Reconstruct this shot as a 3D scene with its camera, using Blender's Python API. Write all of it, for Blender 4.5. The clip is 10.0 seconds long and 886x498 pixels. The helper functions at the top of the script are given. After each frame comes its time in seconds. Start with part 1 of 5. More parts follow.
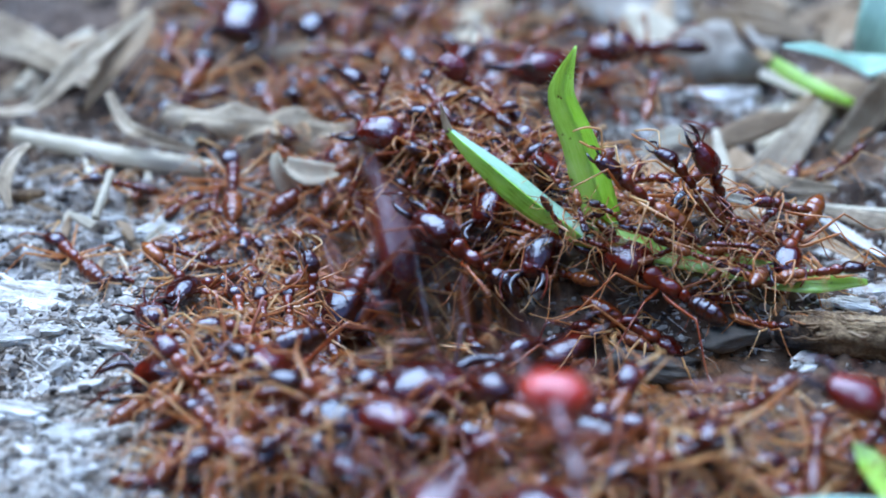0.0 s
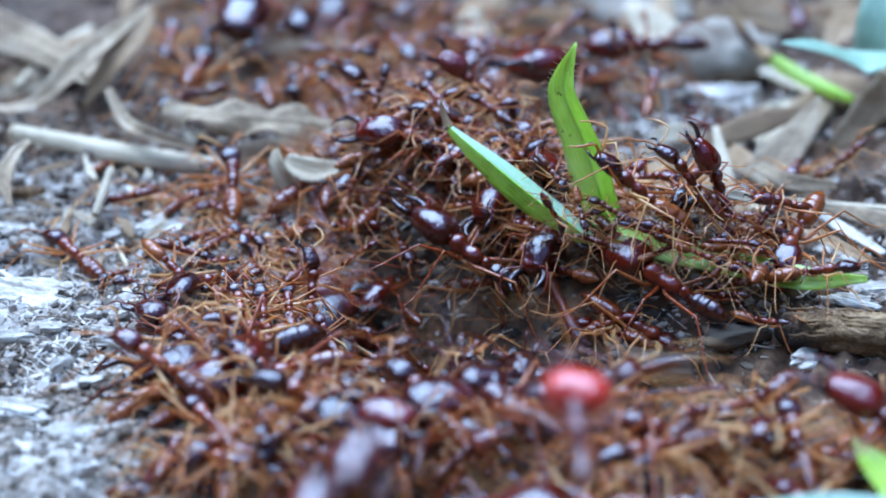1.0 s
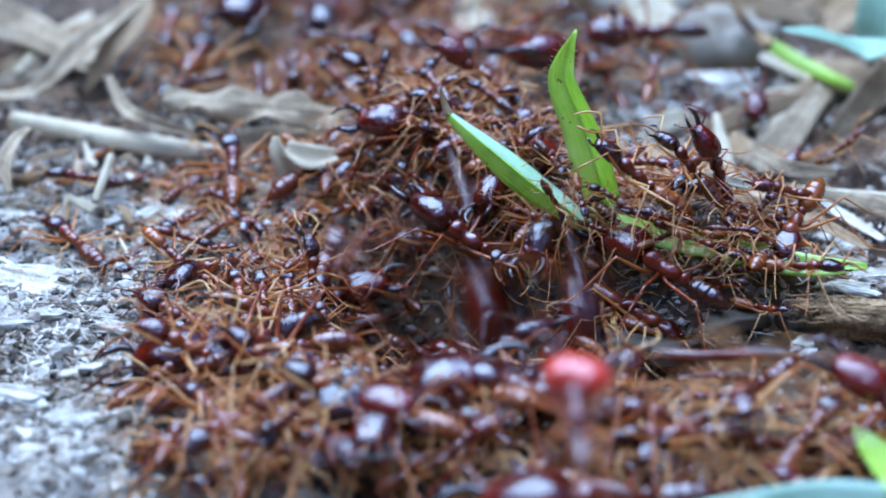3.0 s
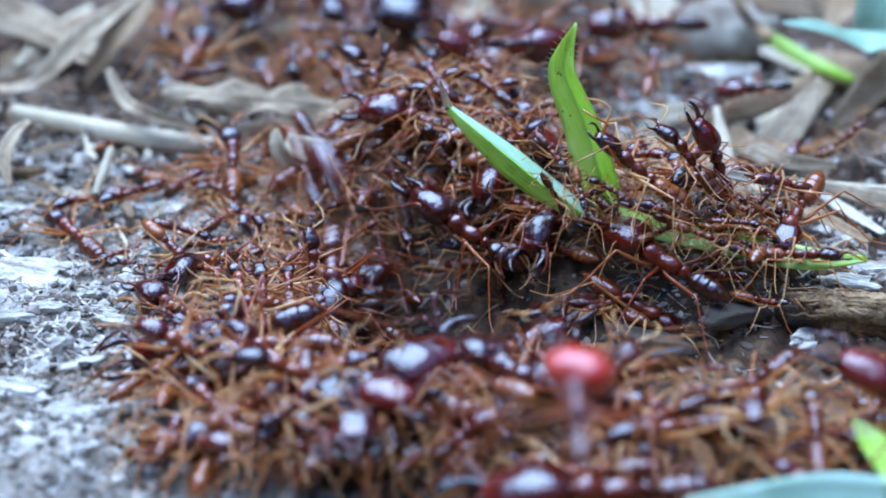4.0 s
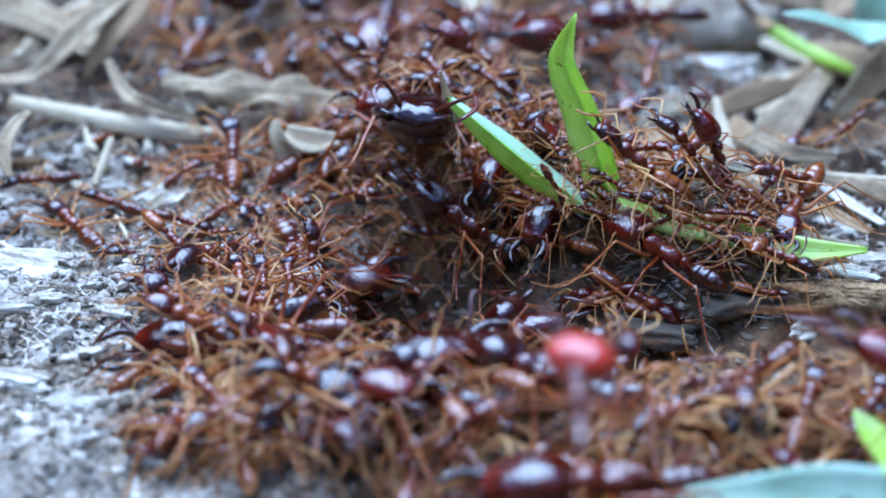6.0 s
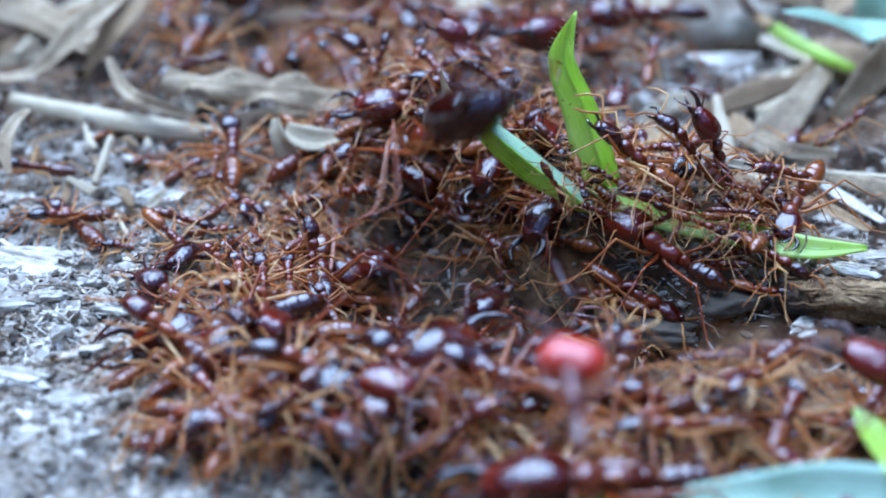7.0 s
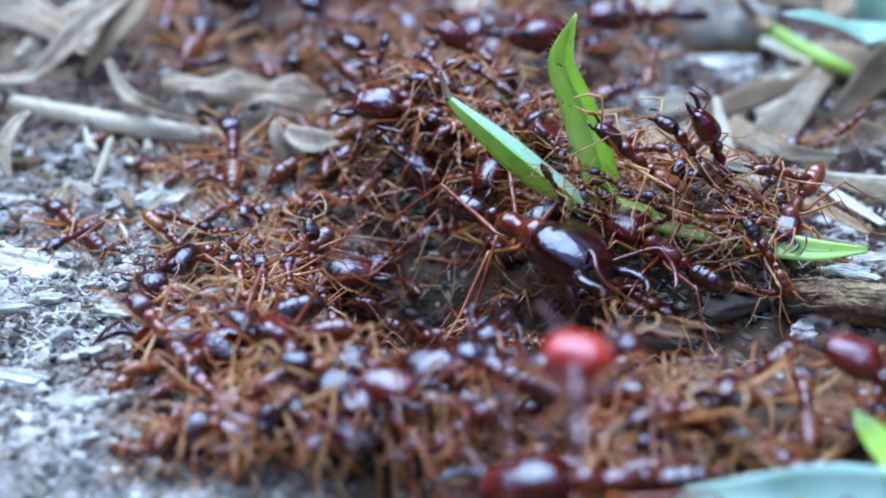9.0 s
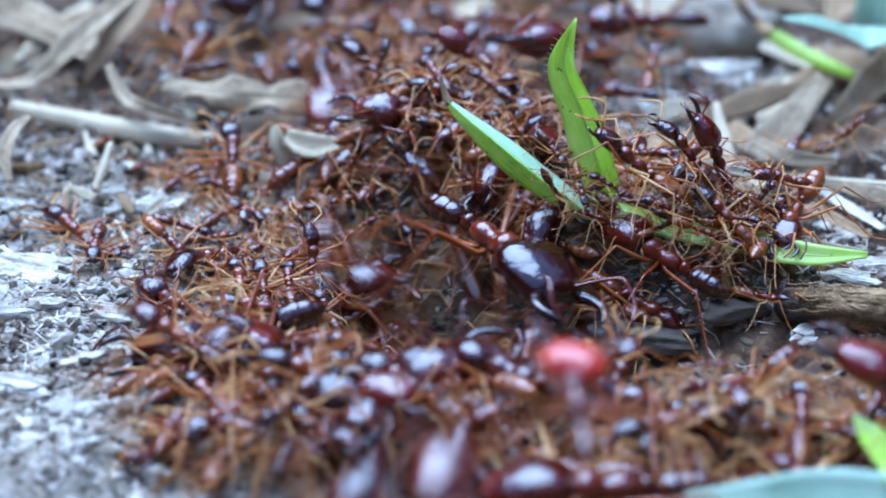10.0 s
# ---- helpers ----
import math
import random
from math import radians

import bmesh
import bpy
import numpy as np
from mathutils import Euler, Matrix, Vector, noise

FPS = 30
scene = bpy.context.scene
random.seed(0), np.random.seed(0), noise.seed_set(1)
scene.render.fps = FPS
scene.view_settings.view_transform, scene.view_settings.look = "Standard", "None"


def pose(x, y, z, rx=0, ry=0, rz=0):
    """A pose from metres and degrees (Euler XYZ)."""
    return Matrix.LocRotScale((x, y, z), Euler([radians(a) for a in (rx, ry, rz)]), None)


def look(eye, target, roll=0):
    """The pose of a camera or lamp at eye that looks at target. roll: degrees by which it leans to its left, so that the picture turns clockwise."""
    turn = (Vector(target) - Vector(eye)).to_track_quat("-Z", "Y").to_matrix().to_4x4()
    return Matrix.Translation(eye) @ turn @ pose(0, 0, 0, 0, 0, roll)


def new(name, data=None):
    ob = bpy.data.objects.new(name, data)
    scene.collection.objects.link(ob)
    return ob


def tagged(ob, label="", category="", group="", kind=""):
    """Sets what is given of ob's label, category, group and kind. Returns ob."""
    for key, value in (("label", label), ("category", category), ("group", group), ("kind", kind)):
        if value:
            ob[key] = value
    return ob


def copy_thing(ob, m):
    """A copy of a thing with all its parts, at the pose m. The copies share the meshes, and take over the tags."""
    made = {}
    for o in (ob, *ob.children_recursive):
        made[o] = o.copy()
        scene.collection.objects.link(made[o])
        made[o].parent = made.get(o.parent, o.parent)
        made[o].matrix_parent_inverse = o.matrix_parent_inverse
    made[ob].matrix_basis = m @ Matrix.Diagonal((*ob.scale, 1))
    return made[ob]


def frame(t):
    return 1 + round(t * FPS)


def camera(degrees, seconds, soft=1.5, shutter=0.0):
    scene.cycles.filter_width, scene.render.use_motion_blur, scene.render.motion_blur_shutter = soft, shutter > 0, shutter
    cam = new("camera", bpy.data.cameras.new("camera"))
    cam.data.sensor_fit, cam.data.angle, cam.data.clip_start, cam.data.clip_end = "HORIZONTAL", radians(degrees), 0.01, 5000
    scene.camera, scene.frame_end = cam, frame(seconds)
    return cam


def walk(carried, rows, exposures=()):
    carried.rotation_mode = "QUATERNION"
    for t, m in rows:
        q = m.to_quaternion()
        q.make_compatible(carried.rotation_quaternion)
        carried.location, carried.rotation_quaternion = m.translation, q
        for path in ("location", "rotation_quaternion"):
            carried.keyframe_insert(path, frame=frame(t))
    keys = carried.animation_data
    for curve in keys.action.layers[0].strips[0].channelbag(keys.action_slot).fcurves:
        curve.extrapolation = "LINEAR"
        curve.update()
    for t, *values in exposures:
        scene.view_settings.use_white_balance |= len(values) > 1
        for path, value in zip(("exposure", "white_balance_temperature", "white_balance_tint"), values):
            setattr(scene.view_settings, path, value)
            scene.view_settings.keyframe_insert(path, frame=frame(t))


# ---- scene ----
MM = 0.001

# ---- camera ----
cam = camera(22, 10.0, soft=1.9, shutter=0.8)
cam.data.dof.use_dof = True
cam.data.dof.focus_distance = 114 * MM
cam.data.dof.aperture_fstop = 38
EYE = (0.0, -109.7 * MM, 51.1 * MM)


def tilt(down):
    return pose(*EYE, 90 - down, 0, 0)


walk(cam, [
    (0.0, tilt(24.35)), (0.5, tilt(24.38)), (1.0, tilt(24.43)), (1.5, tilt(24.51)), (2.0, tilt(24.59)),
    (2.5, tilt(24.67)), (4.0, tilt(24.93)), (4.5, tilt(25.0)), (5.0, tilt(25.06)), (5.5, tilt(25.12)),
    (7.0, tilt(25.21)), (7.5, tilt(25.23)), (8.0, tilt(25.23)), (8.5, tilt(25.21)), (9.0, tilt(25.16)),
    (9.5, tilt(25.1)), (10.0, tilt(25.04))], exposures=[(0.0, 2.35, 4680, 7), (10.0, 2.35, 4680, 7)])

# ---- light: bright open shade under an even sky ----
world = bpy.data.worlds.new("sky")
scene.world = world
world.use_nodes = True
wn = world.node_tree.nodes
sky = wn.new("ShaderNodeTexSky")
sky.sky_type, sky.sun_disc = "NISHITA", False
sky.sun_elevation, sky.sun_rotation = radians(69), radians(-31)
sky.air_density, sky.dust_density = 1.0, 0.8
wn["Background"].inputs["Strength"].default_value = 0.075
world.node_tree.links.new(sky.outputs["Color"], wn["Background"].inputs["Color"])
sun = new("sun", bpy.data.lights.new("sun", "SUN"))
sun.data.energy, sun.data.angle, sun.data.color = 1.4, radians(66), (0.84, 0.92, 1.0)
sun.matrix_basis = look((-0.18, 0.3, 0.93), (0, 0, 0))


# ---- materials ----
def material(name):
    m = bpy.data.materials.new(name)
    m.use_nodes = True
    nt = m.node_tree
    return m, nt.nodes, nt.links, nt.nodes["Principled BSDF"]


def ramp_of(nodes, links, source, stops):
    r = nodes.new("ShaderNodeValToRGB")
    r.color_ramp.elements[0].position, r.color_ramp.elements[0].color = stops[0][0], (*stops[0][1], 1)
    r.color_ramp.elements[1].position, r.color_ramp.elements[1].color = stops[-1][0], (*stops[-1][1], 1)
    for pos, col in stops[1:-1]:
        e = r.color_ramp.elements.new(pos)
        e.color = (*col, 1)
    links.new(source, r.inputs["Fac"])
    return r


def noise_of(nodes, links, scale, detail=4, rough=0.6, stretch=None, coords="Object"):
    tc = nodes.new("ShaderNodeTexCoord")
    n = nodes.new("ShaderNodeTexNoise")
    n.inputs["Scale"].default_value = scale
    n.inputs["Detail"].default_value = detail
    n.inputs["Roughness"].default_value = rough
    if stretch:
        mp = nodes.new("ShaderNodeMapping")
        mp.inputs["Scale"].default_value = stretch
        links.new(tc.outputs[coords], mp.inputs["Vector"])
        links.new(mp.outputs["Vector"], n.inputs["Vector"])
    else:
        links.new(tc.outputs[coords], n.inputs["Vector"])
    return n


def relief_of(nodes, links, bsdf, source, strength, distance):
    b = nodes.new("ShaderNodeBump")
    b.inputs["Strength"].default_value = strength
    b.inputs["Distance"].default_value = distance
    links.new(source, b.inputs["Height"])
    links.new(b.outputs["Normal"], bsdf.inputs["Normal"])


def chitin(name, dark, mid, light, rough, coat, sheer=0.0, stops=(0.2, 0.55, 0.85)):
    """Glossy ant shell: grain, cloudy tone along the body, and a tone of its own for each piece."""
    m, n, l, b = material(name)
    broad = noise_of(n, l, 5.0, 3)
    info = n.new("ShaderNodeObjectInfo")
    geo = n.new("ShaderNodeNewGeometry")
    add = n.new("ShaderNodeMath")
    add.operation = "ADD"
    l.new(info.outputs["Random"], add.inputs[0])
    l.new(geo.outputs["Random Per Island"], add.inputs[1])
    frac = n.new("ShaderNodeMath")
    frac.operation = "FRACT"
    l.new(add.outputs[0], frac.inputs[0])
    mix = n.new("ShaderNodeMath")
    mix.operation = "MULTIPLY_ADD"
    l.new(frac.outputs[0], mix.inputs[0])
    mix.inputs[1].default_value = 0.45
    l.new(broad.outputs["Fac"], mix.inputs[2])
    half = n.new("ShaderNodeMath")
    half.operation = "MULTIPLY"
    l.new(mix.outputs[0], half.inputs[0])
    half.inputs[1].default_value = 0.75
    r = ramp_of(n, l, half.outputs[0], [(stops[0], dark), (stops[1], mid), (stops[2], light)])
    l.new(r.outputs["Color"], b.inputs["Base Color"])
    b.inputs["Roughness"].default_value = rough
    b.inputs["Coat Weight"].default_value = coat
    b.inputs["Coat Roughness"].default_value = 0.08
    b.inputs["Specular IOR Level"].default_value = 0.56
    b.inputs["IOR"].default_value = 1.56
    fine = noise_of(n, l, 9.0, 3, 0.5)
    relief_of(n, l, b, fine.outputs["Fac"], 0.9, 0.00026)
    if sheer:
        # thin shell lets light through
        tr = n.new("ShaderNodeBsdfTranslucent")
        l.new(r.outputs["Color"], tr.inputs["Color"])
        ms = n.new("ShaderNodeMixShader")
        ms.inputs["Fac"].default_value = sheer
        l.new(b.outputs["BSDF"], ms.inputs[1])
        l.new(tr.outputs["BSDF"], ms.inputs[2])
        l.new(ms.outputs["Shader"], n["Material Output"].inputs["Surface"])
    return m


M_HEAD = chitin("head_shell", (0.009, 0.0009, 0.0005), (0.042, 0.0034, 0.001), (0.15, 0.011, 0.002), 0.15, 0.45)
M_BODY = chitin("body_shell", (0.045, 0.0045, 0.0009), (0.16, 0.021, 0.003), (0.36, 0.08, 0.011), 0.16, 0.4, sheer=0.1)
M_GASTER = chitin("gaster_shell", (0.03, 0.004, 0.0009), (0.16, 0.03, 0.0045), (0.5, 0.16, 0.026), 0.15, 0.45, sheer=0.14)
M_SOLDIER_BODY = chitin("soldier_body_shell", (0.03, 0.003, 0.0007), (0.095, 0.01, 0.0016), (0.22, 0.032, 0.005), 0.15, 0.45)
M_SOLDIER_GASTER = chitin("soldier_gaster_shell", (0.011, 0.0016, 0.0007), (0.055, 0.009, 0.0017), (0.2, 0.045, 0.007), 0.14, 0.45)
M_SOLDIER_LEG = chitin("soldier_leg_shell", (0.13, 0.018, 0.003), (0.33, 0.065, 0.011), (0.58, 0.22, 0.055), 0.22, 0.35, sheer=0.22)
M_LEG = chitin("leg_shell", (0.26, 0.055, 0.008), (0.64, 0.25, 0.055), (0.88, 0.58, 0.23), 0.25, 0.3, sheer=0.4, stops=(0.2, 0.48, 0.74))
M_JAW = chitin("jaw_shell", (0.012, 0.003, 0.002), (0.03, 0.006, 0.004), (0.06, 0.012, 0.008), 0.15, 0.5)
M_DARKHEAD = chitin("dark_head_shell", (0.012, 0.0009, 0.0005), (0.026, 0.0018, 0.0008), (0.05, 0.0034, 0.001), 0.17, 0.4)
M_RUBY = chitin("ruby_shell", (0.05, 0.0022, 0.0008), (0.1, 0.005, 0.0012), (0.17, 0.01, 0.002), 0.14, 0.45)


def fibre(name, stops, scale, stretch, rough=0.8, bump=0.5, sheer=0.0, spots=False):
    """Dry or living plant matter with a grain along its length (local x)."""
    m, n, l, b = material(name)
    grain = noise_of(n, l, scale, 5, 0.65, stretch, "UV")
    cloud = noise_of(n, l, 260.0, 4, 0.6)
    mx = n.new("ShaderNodeMath")
    mx.operation = "MULTIPLY_ADD"
    l.new(cloud.outputs["Fac"], mx.inputs[0])
    mx.inputs[1].default_value = 0.6
    sc = n.new("ShaderNodeMath")
    sc.operation = "MULTIPLY"
    l.new(grain.outputs["Fac"], sc.inputs[0])
    sc.inputs[1].default_value = 0.4
    l.new(sc.outputs[0], mx.inputs[2])
    r = ramp_of(n, l, mx.outputs[0], stops)
    tint = r.outputs["Color"]
    if spots:
        speck = noise_of(n, l, 2300.0, 3, 0.6)
        blotch = ramp_of(n, l, speck.outputs["Fac"], [(0.65, (0, 0, 0)), (0.74, (1, 1, 1))])
        brown = n.new("ShaderNodeMix")
        brown.data_type = "RGBA"
        l.new(blotch.outputs["Color"], brown.inputs["Factor"])
        l.new(tint, brown.inputs["A"])
        brown.inputs["B"].default_value = (0.16, 0.11, 0.02, 1)
        tint = brown.outputs["Result"]
    info = n.new("ShaderNodeObjectInfo")
    hsv = n.new("ShaderNodeHueSaturation")
    mr = n.new("ShaderNodeMapRange")
    mr.inputs["To Min"].default_value, mr.inputs["To Max"].default_value = (0.94 if spots else 0.78), (1.06 if spots else 1.15)
    l.new(info.outputs["Random"], mr.inputs["Value"])
    l.new(mr.outputs["Result"], hsv.inputs["Value"])
    l.new(tint, hsv.inputs["Color"])
    l.new(hsv.outputs["Color"], b.inputs["Base Color"])
    b.inputs["Roughness"].default_value = rough
    if spots:
        b.inputs["Coat Weight"].default_value, b.inputs["Coat Roughness"].default_value = 0.6, 0.22
    if sheer:
        out = n["Material Output"]
        tr = n.new("ShaderNodeBsdfTranslucent")
        l.new(hsv.outputs["Color"], tr.inputs["Color"])
        ms = n.new("ShaderNodeMixShader")
        ms.inputs["Fac"].default_value = sheer
        l.new(b.outputs["BSDF"], ms.inputs[1])
        l.new(tr.outputs["BSDF"], ms.inputs[2])
        l.new(ms.outputs["Shader"], out.inputs["Surface"])
    relief_of(n, l, b, grain.outputs["Fac"], bump, 0.00012)
    return m


M_DRY = fibre("dry_leaf", [(0.37, (0.16, 0.1, 0.05)), (0.5, (0.46, 0.33, 0.185)), (0.63, (0.76, 0.61, 0.41))], 3.0, (1.5, 14, 1), 0.7, 0.6, 0.3)
M_TAN = fibre("tan_leaf", [(0.3, (0.16, 0.09, 0.042)), (0.5, (0.46, 0.3, 0.15)), (0.7, (0.64, 0.48, 0.3))], 3.0, (1.5, 12, 1), 0.75, 0.6, 0.35)
M_STRAW = fibre("straw", [(0.3, (0.3, 0.22, 0.12)), (0.5, (0.56, 0.44, 0.27)), (0.72, (0.74, 0.63, 0.44))], 3.0, (1.0, 22, 1), 0.6, 0.5)
M_GREEN = fibre("green_blade", [(0.34, (0.4, 0.56, 0.04)), (0.47, (0.72, 0.92, 0.13)), (0.64, (0.82, 0.94, 0.36))], 3.0, (1.0, 16, 1), 0.27, 0.35, 0.58, True)
# Left half of the standing blade: shading of the fold put into the colour.
M_SHADED_GREEN = fibre("shaded_green_blade", [(0.34, (0.4, 0.48, 0.05)), (0.48, (0.68, 0.84, 0.13)), (0.64, (0.8, 0.9, 0.32))], 3.0, (1.0, 16, 1), 0.34, 0.5, 0.5, True)
# Upper half of the leaning blade: bluish sky sheen put into the colour.
M_SHEEN_GREEN = fibre("sheen_green_blade", [(0.34, (0.42, 0.62, 0.28)), (0.5, (0.62, 0.8, 0.5)), (0.66, (0.78, 0.88, 0.7))], 3.0, (1.0, 16, 1), 0.3, 0.35, 0.3, True)
M_PALEGREEN = fibre("pale_green_leaf", [(0.34, (0.34, 0.46, 0.3)), (0.5, (0.5, 0.64, 0.46)), (0.66, (0.62, 0.72, 0.57))], 3.0, (1.0, 12, 1), 0.4, 0.3, 0.25)
M_BARK = fibre("bark", [(0.41, (0.018, 0.01, 0.005)), (0.5, (0.15, 0.08, 0.03)), (0.6, (0.5, 0.33, 0.15))], 4.0, (2.0, 7, 1), 0.9, 1.0)
M_DARKBARK = fibre("dark_bark", [(0.36, (0.05, 0.037, 0.024)), (0.5, (0.14, 0.105, 0.07)), (0.66, (0.3, 0.24, 0.17))], 4.0, (2.0, 10, 1), 0.9, 1.0)
M_CHIP = fibre("wood_chip", [(0.36, (0.22, 0.17, 0.12)), (0.46, (0.52, 0.44, 0.34)), (0.58, (0.84, 0.77, 0.67))], 2.6, (1.2, 9, 1), 0.8, 1.0)


def soil():
    m, n, l, b = material("soil")
    broad = noise_of(n, l, 90.0, 5, 0.6)
    fine = noise_of(n, l, 900.0, 5, 0.7)
    grit = noise_of(n, l, 3000.0, 3, 0.7)
    mx = n.new("ShaderNodeMath")
    mx.operation = "MULTIPLY_ADD"
    l.new(broad.outputs["Fac"], mx.inputs[0])
    mx.inputs[1].default_value = 0.45
    sc = n.new("ShaderNodeMath")
    sc.operation = "MULTIPLY"
    l.new(fine.outputs["Fac"], sc.inputs[0])
    sc.inputs[1].default_value = 0.55
    l.new(sc.outputs[0], mx.inputs[2])
    r = ramp_of(n, l, mx.outputs[0], [(0.36, (0.1, 0.075, 0.055)), (0.46, (0.29, 0.235, 0.18)), (0.54, (0.48, 0.415, 0.345)), (0.64, (0.67, 0.61, 0.54))])
    humus = ramp_of(n, l, mx.outputs[0], [(0.36, (0.016, 0.008, 0.0035)), (0.48, (0.065, 0.033, 0.014)), (0.62, (0.19, 0.11, 0.055))])
    tc = n.new("ShaderNodeTexCoord")
    sp = n.new("ShaderNodeSeparateXYZ")
    l.new(tc.outputs["Object"], sp.inputs["Vector"])
    edge = n.new("ShaderNodeMath")
    edge.operation = "MULTIPLY_ADD"
    l.new(broad.outputs["Fac"], edge.inputs[0])
    edge.inputs[1].default_value = 0.016
    l.new(sp.outputs["X"], edge.inputs[2])
    mr = n.new("ShaderNodeMapRange")
    mr.inputs["From Min"].default_value, mr.inputs["From Max"].default_value = -0.002, 0.003
    behind = n.new("ShaderNodeMath")
    behind.operation = "MULTIPLY_ADD"
    l.new(sp.outputs["Y"], behind.inputs[0])
    behind.inputs[1].default_value, behind.inputs[2].default_value = 1.5, -0.004
    only = n.new("ShaderNodeMath")
    only.operation = "MAXIMUM"
    l.new(behind.outputs[0], only.inputs[0])
    only.inputs[1].default_value = 0.0
    both = n.new("ShaderNodeMath")
    both.operation = "ADD"
    l.new(edge.outputs[0], both.inputs[0])
    l.new(only.outputs[0], both.inputs[1])
    l.new(both.outputs[0], mr.inputs["Value"])
    zone = n.new("ShaderNodeMix")
    zone.data_type = "RGBA"
    wide = noise_of(n, l, 6.0, 6, 0.7)
    far = n.new("ShaderNodeVectorMath")
    far.operation = "LENGTH"
    l.new(tc.outputs["Object"], far.inputs[0])
    reach = n.new("ShaderNodeMapRange")
    reach.inputs["From Min"].default_value, reach.inputs["From Max"].default_value = 0.04, 0.14
    l.new(far.outputs["Value"], reach.inputs["Value"])
    spread = n.new("ShaderNodeMix")
    l.new(reach.outputs["Result"], spread.inputs["Factor"])
    l.new(mr.outputs["Result"], spread.inputs["A"])
    wr = n.new("ShaderNodeMapRange")
    wr.inputs["From Min"].default_value, wr.inputs["From Max"].default_value = 0.4, 0.6
    l.new(wide.outputs["Fac"], wr.inputs["Value"])
    l.new(wr.outputs["Result"], spread.inputs["B"])
    l.new(spread.outputs["Result"], zone.inputs["Factor"])
    l.new(r.outputs["Color"], zone.inputs["A"])
    l.new(humus.outputs["Color"], zone.inputs["B"])
    l.new(zone.outputs["Result"], b.inputs["Base Color"])
    b.inputs["Roughness"].default_value = 0.9
    relief_of(n, l, b, grit.outputs["Fac"], 0.6, 0.0002)
    return m


def grain_material(name, stops, rough=0.9):
    m, n, l, b = material(name)
    geo = n.new("ShaderNodeNewGeometry")
    r = ramp_of(n, l, geo.outputs["Random Per Island"], stops)
    cloud = noise_of(n, l, 1500.0, 4, 0.6)
    patch = noise_of(n, l, 220.0, 3, 0.6)
    mxp = n.new("ShaderNodeMix")
    mxp.data_type, mxp.blend_type = "RGBA", "MULTIPLY"
    mxp.inputs["Factor"].default_value = 0.8
    l.new(r.outputs["Color"], mxp.inputs["A"])
    r3 = ramp_of(n, l, patch.outputs["Fac"], [(0.36, (0.4, 0.31, 0.22)), (0.6, (1, 1, 1))])
    l.new(r3.outputs["Color"], mxp.inputs["B"])
    mxc = n.new("ShaderNodeMix")
    mxc.data_type, mxc.blend_type = "RGBA", "MULTIPLY"
    mxc.inputs["Factor"].default_value = 0.5
    l.new(mxp.outputs["Result"], mxc.inputs["A"])
    r2 = ramp_of(n, l, cloud.outputs["Fac"], [(0.3, (0.45, 0.43, 0.4)), (0.65, (1, 1, 1))])
    l.new(r2.outputs["Color"], mxc.inputs["B"])
    l.new(mxc.outputs["Result"], b.inputs["Base Color"])
    b.inputs["Roughness"].default_value = rough
    relief_of(n, l, b, cloud.outputs["Fac"], 0.5, 0.0001)
    return m


M_SOIL = soil()
M_CRUMB = grain_material("soil_crumb", [(0.0, (0.05, 0.038, 0.028)), (0.35, (0.24, 0.19, 0.14)), (0.7, (0.56, 0.48, 0.39)), (1.0, (0.9, 0.84, 0.75))])
M_BROWN = grain_material("brown_crumb", [(0.0, (0.03, 0.02, 0.012)), (0.5, (0.12, 0.085, 0.056)), (0.85, (0.3, 0.23, 0.16)), (1.0, (0.6, 0.52, 0.42))])
M_SLIVER = grain_material("sliver", [(0.0, (0.22, 0.15, 0.085)), (0.3, (0.56, 0.46, 0.34)), (0.7, (0.84, 0.75, 0.62)), (1.0, (0.92, 0.86, 0.77))], 0.8)
M_STONE = grain_material("stone", [(0.0, (0.36, 0.29, 0.21)), (1.0, (0.44, 0.37, 0.28))])


# ---- ground ----
def bump_at(x, y, cx, cy, sx, sy, turn=0.0):
    c, s = math.cos(radians(turn)), math.sin(radians(turn))
    u, v = (x - cx) * c + (y - cy) * s, -(x - cx) * s + (y - cy) * c
    return np.exp(-(u / sx) ** 2 - (v / sy) ** 2)


def relief(x, y):
    """Height of the ground in millimetres: a worn channel, the bank beside it, and gentle swells."""
    z = 3.4 * bump_at(x, y, 11.5, -2.0, 11.0, 4.0, -24)
    z = z - 8.5 * bump_at(x, y, -0.4, -8.0, 5.0, 8.4, 17)
    z = z + 5.0 * bump_at(x, y, 1.5, 7.5, 7.0, 5.0)
    z = z - 3.2 * bump_at(x, y, 9.5, -10.5, 6.0, 3.0, -15)
    z = z + 1.2 * bump_at(x, y, -16.0, 18.0, 12.0, 7.0)
    z = z + 1.0 * bump_at(x, y, 4.0, -21.0, 16.0, 5.0)
    z = z + 0.35 * np.sin(x * 0.45 + 1.3) * np.cos(y * 0.38) + 0.25 * np.sin(x * 0.9 - y * 0.7)
    return z


def lattice(seed, n=64):
    return np.random.RandomState(seed).rand(n, n)


def fuzz(x, y, size, seed):
    """Smooth value noise, 0 to 1, with cells of the given size."""
    g = lattice(seed)
    u, v = x / size, y / size
    i, j = np.floor(u).astype(int), np.floor(v).astype(int)
    fu, fv = u - i, v - j
    fu, fv = fu * fu * (3 - 2 * fu), fv * fv * (3 - 2 * fv)
    a, b, c, d = g[i % 64, j % 64], g[(i + 1) % 64, j % 64], g[i % 64, (j + 1) % 64], g[(i + 1) % 64, (j + 1) % 64]
    return (a * (1 - fu) + b * fu) * (1 - fv) + (c * (1 - fu) + d * fu) * fv


